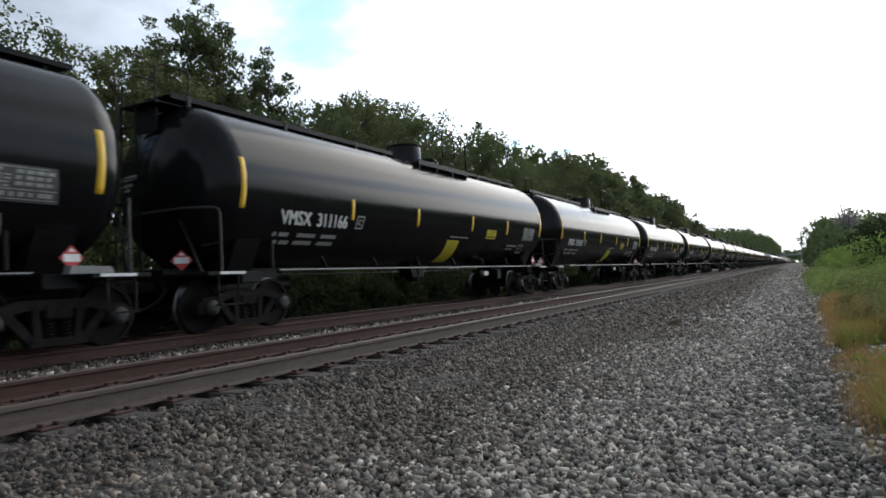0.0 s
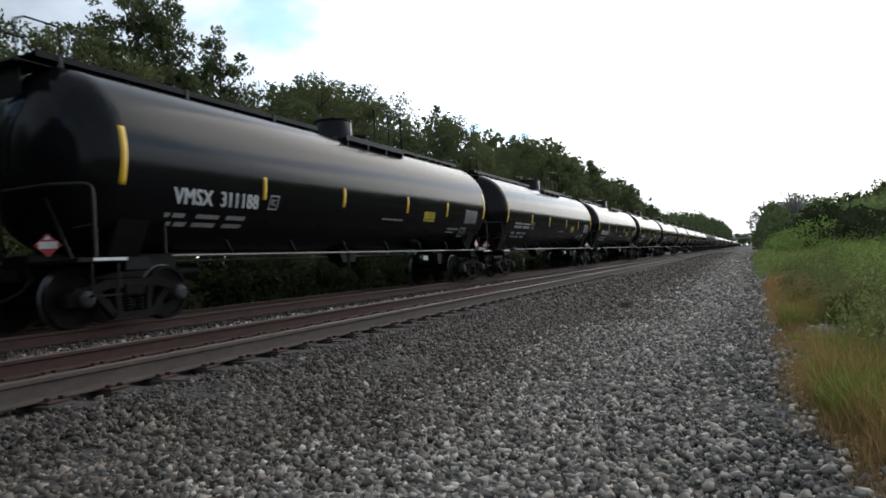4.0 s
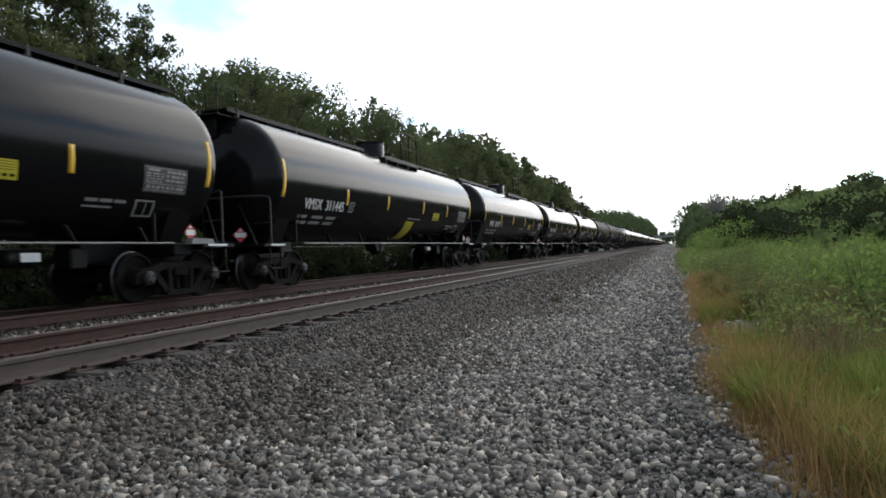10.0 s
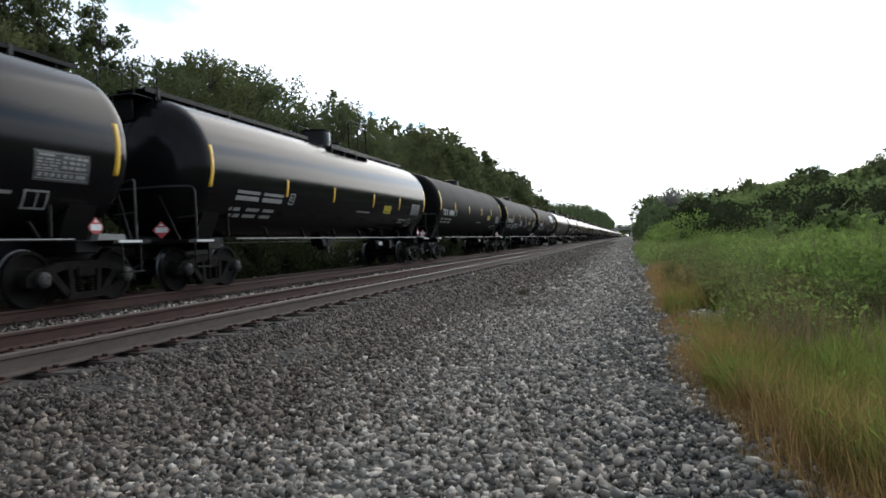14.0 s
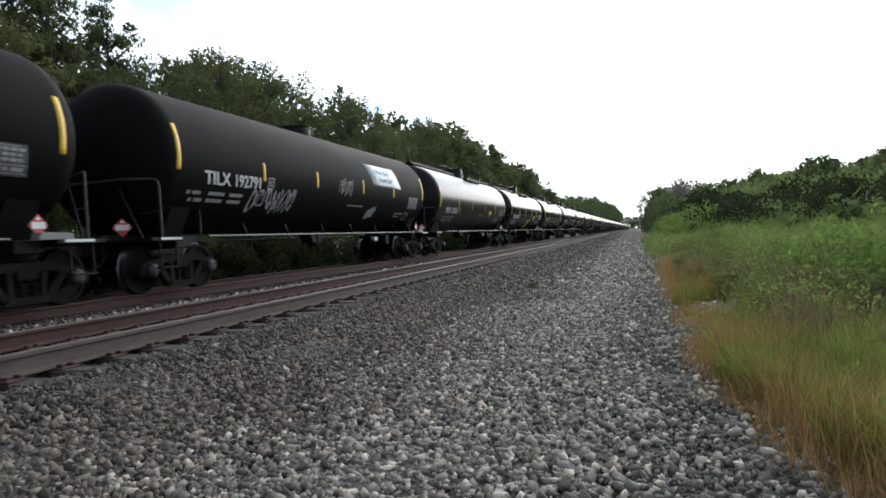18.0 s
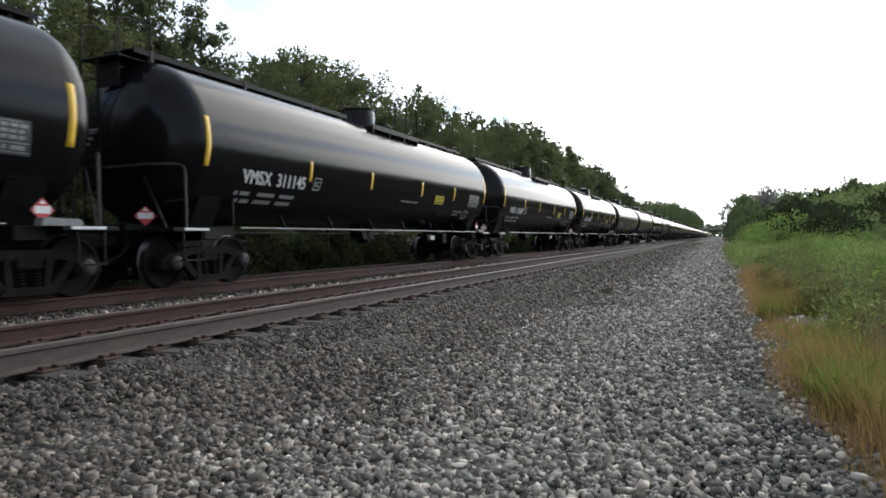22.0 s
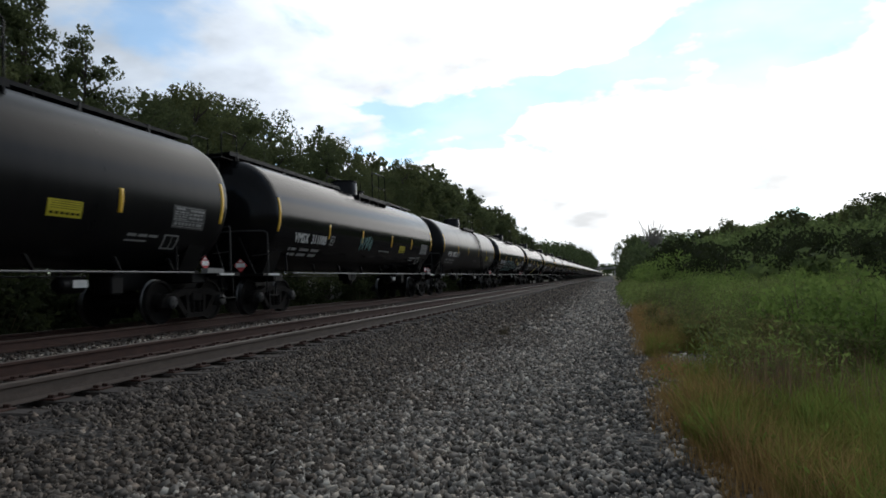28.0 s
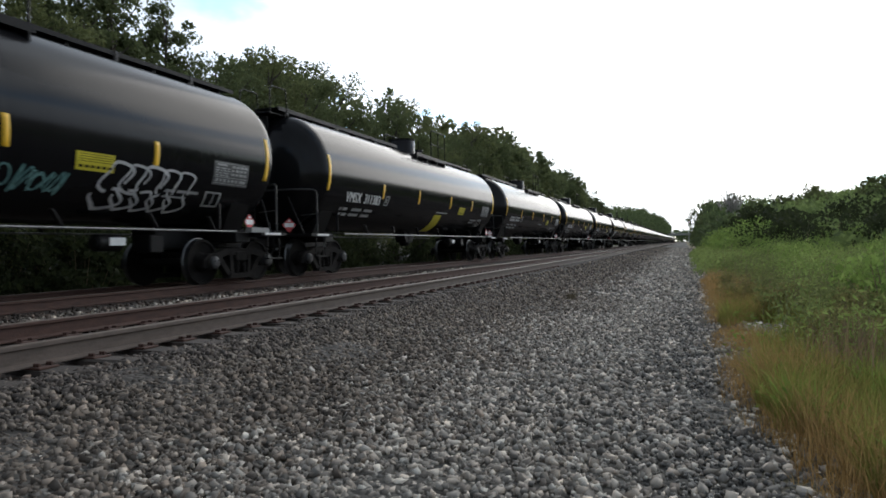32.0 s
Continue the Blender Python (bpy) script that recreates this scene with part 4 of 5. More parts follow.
    for z, tall, words in ((2.8, 0.085, ((-0.98, -0.72), (-0.68, -0.36))), (2.69, 0.05, ((-0.96, -0.86), (-0.82, -0.66), (-0.62, -0.5))), (2.6, 0.05, ((-0.95, -0.8), (-0.76, -0.6)))):
        for x0, x1 in words:
            n = max(2, round((x1 - x0) / 0.06))
            for i in range(n):
                x = x0 + (x1 - x0) * (i + 0.4) / n
                y = -SHELL - 0.72 * math.sqrt(max(1 - (x * x + (z + 0.03 - TANK_Z) ** 2) / TANK_R ** 2, 0))
                g.box(x - 0.02, x + 0.022, y - 0.012, y + 0.02, z, z + tall)
    tagged(part("head_stencil", g.mesh("head_stencil", M_GREYSTENCIL), car), "white stencilled marks on the tank head", kind="stuff")
    return car


def simple_car_template(label, paint):
    """A car that stays far down the line: tank, frame and trucks."""
    car = thing("tank_car", label, "railway tank car", "tank cars of the train")
    part("tank", tank_mesh(paint), car)
    for y0, y1 in ((-8.2, -0.85), (2.35, 8.0)):
        part("running_board", Geo().box(-0.37, 0.37, y0, y1, TANK_Z + TANK_R + 0.02, TANK_Z + TANK_R + 0.2).mesh("running_board", M_BLACK), car)
    top = TANK_Z + TANK_R
    part("dome_housing", Geo().lathe([(top - 0.12, 0.46), (top + 0.5, 0.46), (top + 0.6, 0.2)], "z", (0, 0.55, 0), 14).mesh("dome_housing", M_BLACK), car)
    part("guard_rail", Geo().tube([(0.93, 0.0, top - 0.12), (0.93, 0.0, top + 0.9), (0.93, 2.5, top + 0.9), (0.93, 2.5, top - 0.12)], 0.02, 5).mesh("guard_rail", M_BLACK), car)
    part("side_rail", Geo().tube([(1.36, -6.7, 1.06), (1.36, 6.7, 1.06)], 0.026, 6).mesh("side_rail", M_GALV), car)
    stripe = decal(-0.06, 0.06, 2.16, 3.06, nz=5).mesh("reflective_stripe", M_YELLOW)
    wheel = Geo().lathe([(-0.8, 0.4), (-0.75, WHEEL_R), (-0.65, WHEEL_R), (-0.6, 0.1), (0.6, 0.1), (0.65, WHEEL_R), (0.75, WHEEL_R), (0.8, 0.4)], "x", (0, 0, 0), 16).mesh("wheelset", M_WHEEL)
    side = Geo().prism([(-1.1, 0.35), (-1.0, 0.6), (-0.5, 0.72), (0.5, 0.72), (1.0, 0.6), (1.1, 0.35), (0.7, 0.36), (0.4, 0.12), (-0.4, 0.12), (-0.7, 0.36)], "x", -0.07, 0.07).mesh("side_frame", M_TRUCK)
    for s in (-1, 1):
        part("end_deck", Geo().box(-1.4, 1.4, min(s * 7.5, s * 8.45), max(s * 7.5, s * 8.45), 0.8, 1.05).mesh("end_deck", M_BLACK), car)
        part("coupler", Geo().box(-0.15, 0.15, min(s * 8.4, s * 9.05), max(s * 8.4, s * 9.05), 0.72, 0.98).mesh("coupler", M_BLACK), car)
        part("reflective_stripe", stripe, car, "yellow reflective stripe").matrix_basis = pose(0, s * 7.62, 0)
        for x in (-1, 1):
            part("side_frame", side, car).matrix_basis = pose(x, s * 7.22, 0)
        for y in (-0.89, 0.89):
            part("wheelset", wheel, car).matrix_basis = pose(0, s * 7.22 + y, WHEEL_R)
    return car


MARKS = {0: "311166", 1: "310543", 2: "310912", 3: "311188", 5: "310241", 6: "310844", 7: "310887", 8: "311445", 9: "310130", 10: "310496", 12: "318496", 13: "318554", 14: "192791", 15: "310556", 16: "311477", 17: "311145", 18: "311689", 19: "310073", 20: "311416", 22: "311008", 23: "300233", 24: "311739", 25: "311383"}
SLANTED_PANEL = (0, 1, 6, 8, 16, 20, 25)
DUSTY, SATIN, BARE_TOP = (12, 13, 14), (15, 20, 21, 23), (23,)
FIRST, LAST_NEAR, LAST = -2, 31, 60
cars, wheels = {}, {}


SLACK_T, SLACK = (0.0, 4.0, 8.0, 12.0, 16.0, 20.0, 24.0, 28.0, 32.0), (0.0, 0.1, -0.15, -0.28, -0.12, -0.15, -0.28, -0.22, 0.12)


def place_car(n, t=0.0):
    return pose(TRAIN_TRACK, LEAD + PITCH * n - SPEED * t + float(np.interp(t, SLACK_T, SLACK)), RAIL_TOP)


def build_train():
    group = "tank cars of the train"
    glossy = build_car_template("tank_car", "glossy black tank car with yellow reflective stripes", M_GLOSS, True, False, group)
    satin = build_car_template("tank_car", "satin black tank car with yellow reflective stripes", M_SATIN, True, False, group)
    bare = build_car_template("tank_car", "satin black tank car with a ladder on its side", M_SATIN, False, True, group, 0.1)
    dusty = build_car_template("tank_car", "dusty matt black tank car with a low dome", M_MATT, False, False, group, 0.2, -0.2)
    far = simple_car_template("glossy black tank car far down the train", M_GLOSS)
    used = set()
    bar_mark = bars([(-6.6, -5.62, 1.95, 2.17), (-5.45, -4.5, 1.95, 2.17)]).mesh("reporting_bars", M_GREYSTENCIL)
    slanted = decal(0.72, 1.46, 1.26, 1.84, skew=-0.3).mesh("slanted_panel", M_LEMON)
    for n in range(FIRST, LAST + 1):
        source = far if n > LAST_NEAR else dusty if n in DUSTY else bare if n in BARE_TOP else satin if n in SATIN else glossy
        car = source if source not in used else copy_thing(source, place_car(n))
        used.add(source)
        car.matrix_basis = place_car(n)
        cars[n] = car
        if n > LAST_NEAR:
            continue
        wheels[n] = [o for o in car.children_recursive if o.name.startswith("wheelset")]
    for n in range(FIRST, LAST_NEAR + 1):
        if n not in MARKS:
            part("lettering", bar_mark, cars[n], "white stencilled marks")
    for n, digits in MARKS.items():
        up = 0.2 if n in DUSTY else 0.1 if n in BARE_TOP else 0.0
        for name, text, y0, y1, label in (("letter", "TILX" if n in DUSTY else "VMSX", -6.6, -5.72, "white stencilled letter"), ("digit", digits, -5.5, -4.5, "white stencilled digit")):
            back = -0.2 if n == 14 else -0.6 if n in DUSTY else 0.0
            for me in lettering(text, y0 + back, y1 + back, 1.94 + up, 2.2 + up):
                part(name, me, cars[n], label)
    for n, shift in ((23, 1.6), (12, 0.4), (13, 0.45)):
        for o in cars[n].children:
            if o.name.startswith("yellow_panel"):
                o.matrix_basis = pose(0, shift, 0)
    # on this car the mark, its lines and the first short stripe stand further back
    for o in cars[14].children:
        if o.name.startswith("capacity_mark") or (o.name.startswith("reflective_stripe") and abs(o.matrix_basis.translation.y + 4.96) < 0.1):
            o.matrix_basis = pose(0, o.matrix_basis.translation.y + 0.4, 0)
    for n in SLANTED_PANEL:
        part("slanted_panel", slanted, cars[n], "slanted yellow panel low on the tank")
    # sprayed writing and the sign
    yellow = [o for o in cars[14].children if o.name.startswith("yellow_panel")]
    for o in [c for y in yellow for c in (*y.children, y)]:
        bpy.data.objects.remove(o)
    spray = (
        (13, "scrawl", 3, -4.9, -2.2, 1.6, 2.2, 6, 0.03, M_SPRAYWHITE, "white sprayed lettering"),
        (13, "scrawl", 5, -1.43, -0.4, 1.85, 2.4, 4, 0.05, M_SPRAYWHITE, "white sprayed lettering"),
        (13, "scrawl", 8, 1.75, 2.45, 1.85, 2.35, 5, 0.1, M_VIOLET, "faded violet sprayed patch"),
        (13, "scrawl", 9, -8.0, -7.7, 1.95, 2.4, 3, 0.03, M_PANEL, "faded sprayed scrawl"),
        (14, "scrawl", 11, -4.95, -2.95, 1.6, 2.2, 7, 0.028, M_SPRAYWHITE, "white sprayed scrawl"),
        (14, "scrawl", 12, -0.35, 0.55, 2.2, 2.75, 4, 0.025, M_PANEL, "faded sprayed scrawl"),
        (14, "scrawl", 13, 2.2, 2.85, 1.55, 1.95, 4, 0.028, M_SPRAYWHITE, "white sprayed scrawl"),
        (22, "scrawl", 21, -1.7, -0.45, 1.86, 2.42, 7, 0.021, M_TEAL, "teal sprayed scrawl"),
        (24, "loops", 31, -4.5, 0.3, 1.4, 2.2, 9, 0.036, M_TEAL, "long teal sprayed lettering in round loops"),
        (24, "scrawl", 32, 0.45, 1.9, 1.6, 2.0, 5, 0.028, M_TEAL, "teal sprayed scrawl"),
        (24, "scrawl", 34, 2.05, 2.85, 1.55, 1.95, 3, 0.028, M_TEAL, "teal sprayed scrawl"),
        (24, "loops", 33, 3.55, 5.5, 1.35, 2.15, 5, 0.045, M_SPRAYWHITE, "white sprayed lettering in round loops"),
    )
    for n, how, seed, y0, y1, z0, z1, count, width, colour, label in spray:
        made = (loops if how == "loops" else scrawl)(seed, y0, y1, z0, z1, count, width)
        tagged(part("graffiti", made.mesh("graffiti", colour), cars[n]), label, kind="stuff")
    sign = part("sign_panel", decal(2.3, 4.98, 2.65, 3.36, skew=-0.48, ny=4, nz=10).mesh("sign_panel", M_SIGNWHITE, "all"), cars[14], "white company sign panel with blue print")
    rng = random.Random(41)
    for y0, z, tall, wide, words, colour in ((2.62, 3.07, 0.13, 0.062, (10, 8), M_SIGNPALE), (2.86, 2.8, 0.17, 0.08, (9, 5), M_SIGNBLUE)):
        y, rows = y0, []
        for count in words:
            for i in range(count):
                up = tall * (1.0 if i == 0 else rng.choice((0.68, 0.72, 0.95)))
                rows += [(y, y + wide * 0.36, z, z + up), (y + wide * 0.36, y + wide * 0.8, z + rng.choice((0.0, 0.3, 0.5)) * up, z + up * rng.choice((0.8, 0.95)))]
                y += wide * 1.12
            y += wide * 0.8
        part("sign_print", bars(rows, 0.009).mesh("sign_print", colour), sign)
    logo = Geo()
    for cy, cz in ((2.3, 3.18), (2.46, 3.0), (2.38, 2.82)):
        d = ribbon_on_tank([(cy + 0.1 * math.cos(a), cz + 0.08 * math.sin(a)) for a in (2 * math.pi * k / 20 for k in range(21))], 0.05)
        logo.add([(x + 0.003, y, z) for x, y, z in d.v], d.f)
    part("sign_logo", logo.mesh("sign_logo", M_SIGNBLUE), sign)


build_train()


def motions():
    for n, car in cars.items():
        walk(car, [(t, place_car(n, t)) for t in SLACK_T])
    for n, sets in wheels.items():
        # the wheels turn while the car is within sight close by
        t0 = (LEAD + PITCH * n - 62.0) / SPEED
        t1 = (LEAD + PITCH * n + 14.0) / SPEED
        k0, k1 = max(0, math.ceil(t0 * FPS)), min(32 * FPS, math.floor(t1 * FPS))
        if k1 <= k0:
            continue
        for w in sets:
            base = w.matrix_basis.translation.copy()
            keys = sorted({0, *range(k0, k1 + 1), 32 * FPS})
            walk(w, [(k / FPS, pose(*base, math.degrees((min(max(k, k0), k1) - k0) / FPS * SPEED / WHEEL_R))) for k in keys])


# ---- trees, shrubs and weeds ----
def leaf_cloud(rng, centres, radii, per, size, squash=0.8):
    """Leaf quads scattered in clumps; returns vertices and faces."""
    n = len(centres) * per
    c = np.repeat(centres, per, 0)
    r = np.repeat(radii, per)
    d = rng.normal(size=(n, 3))
    d /= np.linalg.norm(d, axis=1)[:, None]
    d *= (rng.random(n) ** 0.45)[:, None]
    d[:, 2] *= squash
    p = c + d * r[:, None]
    return leaf_quads(rng, p, size * rng.uniform(0.6, 1.4, n))


def leaf_quads(rng, p, size, slim=0.55):
    n = len(p)
    a = rng.normal(size=(n, 3))
    a /= np.linalg.norm(a, axis=1)[:, None]
    b = np.cross(a, rng.normal(size=(n, 3)))
    b /= np.linalg.norm(b, axis=1)[:, None]
    s = size[:, None]
    verts = np.stack([p - a * s, p - b * s * slim, p + a * s, p + b * s * slim], 1).reshape(-1, 3)
    faces = np.arange(4 * n).reshape(-1, 4)
    return verts, faces


def tree_template(seed, height, spread, material, per=30, clumps=120, size=0.2, open_crown=False, bare=0.25):
    rng = np.random.default_rng(seed)
    r = random.Random(seed)
    tree = thing("tree", "leafy deciduous tree in the woods beside the line", "tree", "trees behind the train")
    g = Geo()
    lean = (r.uniform(-0.5, 0.5), r.uniform(-0.5, 0.5))
    spine = [(lean[0] * t * t + r.uniform(-0.1, 0.1), lean[1] * t * t + r.uniform(-0.1, 0.1), height * 0.93 * t) for t in (0, 0.15, 0.3, 0.5, 0.7, 0.85, 1)]
    g.tube(spine, [0.2 * (1 - 0.85 * i / 6) * height / 11 for i in range(7)], 8)
    centres, radii = [], []
    for i in range(clumps):
        t = bare + (1 - bare) * (i + 0.5) / clumps
        w = (t - bare) / (1 - bare)
        reach = spread * (0.35 + 1.0 * math.sin(math.pi * min(0.15 + 0.82 * w, 1)) ** 0.7) * (0.55 if open_crown and i % 3 else 1.0)
        a = r.uniform(0, 2 * math.pi)
        d = reach * math.sqrt(r.uniform(0.08, 1))
        k = min(int(t / 0.17), 6)
        c = (spine[k][0] + d * math.cos(a), spine[k][1] + d * math.sin(a), height * t * r.uniform(0.94, 1.05) - 0.25 * d)
        centres.append(c)
        radii.append(r.uniform(0.4, 0.95) * spread / 2.4)
        if i % (5 if not open_crown else 3) == 0:
            base = Vector((spine[k][0] * 0.8, spine[k][1] * 0.8, max(c[2] - 0.55 * d - 0.6, 0.2)))
            tip = Vector(c)
            g.tube([base, base.lerp(tip, 0.5) + Vector((0, 0, -0.1)), tip], [0.06, 0.04, 0.012], 5)
    part("trunk", g.mesh("trunk", M_BARK, True), tree)
    v, f = leaf_cloud(rng, np.array(centres), np.array(radii), per, size)
    part("crown", array_mesh("crown", v, f, material), tree)
    return tree


def build_woods():
    rng = random.Random(11)
    rich = [tree_template(1, 11, 2.3, M_LEAF_A, per=120, size=0.076), tree_template(2, 11, 2.6, M_LEAF_B, per=120, size=0.076), tree_template(3, 11, 2.0, M_LEAF_A, per=120, size=0.076), tree_template(4, 11, 2.8, M_LEAF_B, per=120, size=0.076), tree_template(6, 11, 2.2, M_LEAF_B, per=120, size=0.076, bare=0.15)]
    light = [tree_template(7, 11, 2.6, M_LEAF_B, per=16, size=0.3), tree_template(8, 11, 2.3, M_LEAF_A, per=16, size=0.3)]
    kinds = [tree_template(1, 11, 2.3, M_LEAF_A), tree_template(2, 11, 2.6, M_LEAF_B), tree_template(3, 11, 2.0, M_LEAF_A), tree_template(4, 11, 2.8, M_LEAF_B), tree_template(6, 11, 2.2, M_LEAF_B, bare=0.15)]
    tall = tree_template(5, 13, 1.6, M_LEAF_B, per=80, clumps=90, size=0.088, open_crown=True, bare=0.5)
    # height of the skyline along the wood's edge, at 20 m from the camera's line
    line_y = [-20, 5, 11, 15, 17, 19, 23.5, 27, 30, 35, 40, 45, 52, 62, 75, 88, 98, 112, 130, 150, 166, 180]
    line_h = [9.9, 10.0, 10.4, 10.4, 10.1, 9.8, 10.2, 10.6, 11.3, 11.7, 11.5, 12.3, 12.7, 13.1, 14.4, 14.3, 12.8, 13.2, 13.2, 12.6, 10.6, 8.5]
    used = set()

    def put(kind, x, y, h, base):
        m = pose(x, y, float(ground_height(x, y)) - 0.1, 0, 0, rng.uniform(0, 360))
        s = h / base
        ob = kind if kind not in used else copy_thing(kind, m)
        used.add(kind)
        ob.scale = (1, 1, 1)
        ob.matrix_basis = m @ Matrix.Diagonal((s * rng.uniform(0.85, 1.2), s * rng.uniform(0.85, 1.2), s, 1))

    y = -16.0
    while y < 176:
        h = float(np.interp(y, line_y, line_h))
        near = rich if -4 < y < 62 else kinds
        put(near[rng.randrange(5)], -20 + rng.uniform(-1.3, 1.3), y, h * rng.uniform(0.84, 1.02), 11)
        if y < 120:
            put(near[rng.randrange(5)], -17.0 + rng.uniform(-0.8, 0.8), y + 1.0, h * rng.uniform(0.45, 0.7), 11)
        if rng.random() < 0.8:
            put(kinds[rng.randrange(5)], -24.5 + rng.uniform(-1.5, 1.5), y + 1.5, h * rng.uniform(0.92, 1.08), 11)
        y += rng.uniform(1.9, 3.0) * (1 + max(y, 0) / 160)
    # low scrub on the open ground on the other side of the line
    for k in range(40):
        yy = -50 + 2.6 * k
        put(light[rng.randrange(2)], max(38, yy * 0.75) + rng.uniform(-3, 12), yy, rng.uniform(2.0, 3.6), 11)
    # single trees standing above the bank's skyline
    for az, d, up in ((2.0, 150, 2.9), (5.2, 150, 3.1), (6.6, 140, 3.4), (7.9, 150, 3.4), (9.1, 140, 4.0), (9.9, 150, 3.5), (12.6, 130, 4.3), (13.5, 125, 4.5), (14.4, 140, 4.2), (16.0, 130, 4.0), (17.6, 120, 4.6), (18.8, 110, 5.2), (1.2, 240, 2.9), (1.8, 190, 3.2)):
        x, yy = d * math.sin(radians(az)), d * math.cos(radians(az))
        top = 1.1 + d * math.tan(radians(up))
        put(kinds[rng.randrange(5)], x, yy, (top - float(ground_height(x, yy))) * 1.02, 11)
    for x, yy, h in ((-20.5, 18.6, 12.4), (-21.0, 20.2, 12.5), (-21.0, 23.2, 11.7), (-20.5, 16.6, 10.8)):
        put(tall, x, yy, h, 13)


def build_far_woods():
    rng = np.random.default_rng(8)
    c, r = [], []
    # rising wooded ground on the far left, then both sides closing on the bridge
    for y in np.arange(185, 1150, 5.0):
        top = float(np.interp(y, [185, 210, 260, 312, 420, 650, 900, 1150], [8, 10, 13, 16, 20, 25, 25, 26]))
        for x in (-26, -33, -42) if y < 600 else (-24, -34):
            for z in np.arange(1, top, 2.6):
                c.append((x + rng.normal() * 2, y + rng.normal() * 2, z + rng.normal() * 0.7))
                r.append(rng.uniform(1.8, 3.4))
    v, f = leaf_cloud(rng, np.array(c), np.array(r), 26, 0.62)
    tagged(new("far_woods", array_mesh("far_woods", v, f, M_LEAF_FAR)), "distant dense green woods along the line", "woods", kind="stuff")
    c, r = [], []
    for y in np.arange(60, 900, 4.0):
        edge = float(np.interp(y, [60, 100, 160, 300, 500, 900], [3.2, 3.3, 3.9, 4.6, 5.2, 8.0]))
        top = float(np.interp(y, [60, 90, 130, 165, 280, 400, 900], [2.0, 3.4, 7.2, 10.0, 12.0, 13.5, 18.0]))
        for k in range(3 if y < 300 else 2):
            for z in np.arange(0.5, top, 2.2):
                c.append((edge + 3.2 * k + rng.normal() * 0.7 + 0.28 * z, y + rng.normal() * 1.6, z + rng.normal() * 0.5))
                r.append(rng.uniform(1.0, 2.2))
    v, f = leaf_cloud(rng, np.array(c), np.array(r), 44, 0.34)
    tagged(new("trackside_woods", array_mesh("trackside_woods", v, f, M_LEAF_FAR)), "dense green trees beside the gravel verge far along", "woods", kind="stuff")
    # wooded bank to the right: the tops climb towards the ridge with the distance
    c, r = [], []
    for _ in range(5200):
        d = 38 + 150 * rng.random() ** 0.9
        az = rng.uniform(1.5, 32)
        x, y = d * math.sin(radians(az)), d * math.cos(radians(az))
        if x < 4.5 + 0.01 * y:
            continue
        ridge = float(np.interp(az, RIDGE_AZ, RIDGE_UP))
        up = float(np.interp(d, [38, 60, 95, 150, 190], [0.1, 0.35, 0.68, 0.97, 1.0])) * ridge
        top = 1.1 + d * math.tan(radians(up)) - 0.9 + 1.5 * noise.noise((x * 0.17, y * 0.12, 7)) * min(1, (190 - d) / 60)
        c.append((x, y, top - 3.2 * rng.random() ** 2))
        r.append(rng.uniform(0.8, 1.9) * (0.7 + d / 250))
    v, f = leaf_cloud(rng, np.array(c), np.array(r), 32, 0.3)
    tagged(new("bank_woods", array_mesh("bank_woods", v, f, M_LEAF_BANK)), "green scrub and trees on the rising bank", "woods", kind="stuff")
    # woods closing the view beyond the bridge
    c = np.stack([rng.uniform(-160, 160, 700), rng.uniform(1150, 1300, 700), rng.uniform(0, 19, 700)], 1)
    v, f = leaf_cloud(rng, c, rng.uniform(4, 8, 700), 24, 1.6)
    tagged(new("woods_beyond", array_mesh("woods_beyond", v, f, M_LEAF_FAR)), "hazy woods beyond the bridge", "woods", kind="stuff")


RIDGE_AZ, RIDGE_UP = (1, 2, 3.6, 5.9, 8.3, 9.2, 10.5, 11.5, 13.7, 15, 17, 20, 24, 32), (2.4, 2.9, 2.8, 2.9, 3.1, 3.6, 3.3, 3.7, 4.1, 3.6, 4.2, 4.8, 3.4, 2.2)


def build_dead_tree():
    r = random.Random(2)
    tree = thing("dead_tree", "bare pale dead tree standing above the scrub", "tree", at=pose(7.1, 120, 0.2) @ Matrix.Scale(1.36, 4))
    g = Geo()
    g.tube([(0, 0, 0), (0.1, 0, 3), (0.0, 0.1, 4.4)], [0.2, 0.14, 0.07], 7)
    for k in range(70):
        a = r.uniform(0, 6.28)
        z0 = r.uniform(2.4, 4.4)
        up = r.uniform(1.2, 3.3)
        out = r.uniform(0.3, 2.7) * (1 - 0.12 * up)
        tip = Vector((math.cos(a) * out, math.sin(a) * out, z0 + up))
        g.tube([(0, 0, z0), Vector((0, 0, z0)).lerp(tip, 0.5) + Vector((0, 0, -0.15)), tip], [0.1, 0.075, 0.045], 4)
    part("branchwork", g.mesh("branchwork", M_DEADWOOD), tree)


def pine_tree(x, y, h):
    rng = np.random.default_rng(int(x * 10))
    tree = thing("pine_tree", "small dark conifer on the bank's skyline", "tree", "conifers on the bank", at=pose(x, y, float(ground_height(x, y))))
    part("trunk", Geo().tube([(0, 0, 0), (0, 0, h)], [0.2, 0.03], 6).mesh("trunk", M_BARK), tree)
    c = [(math.cos(k * 2.4) * (1 - k / 40) * 1.3, math.sin(k * 2.4) * (1 - k / 40) * 1.3, h * (0.35 + 0.65 * k / 40)) for k in range(40)]
    v, f = leaf_cloud(rng, np.array(c), np.full(40, 0.55), 26, 0.2)
    part("crown", array_mesh("crown", v, f, M_LEAF_B), tree)


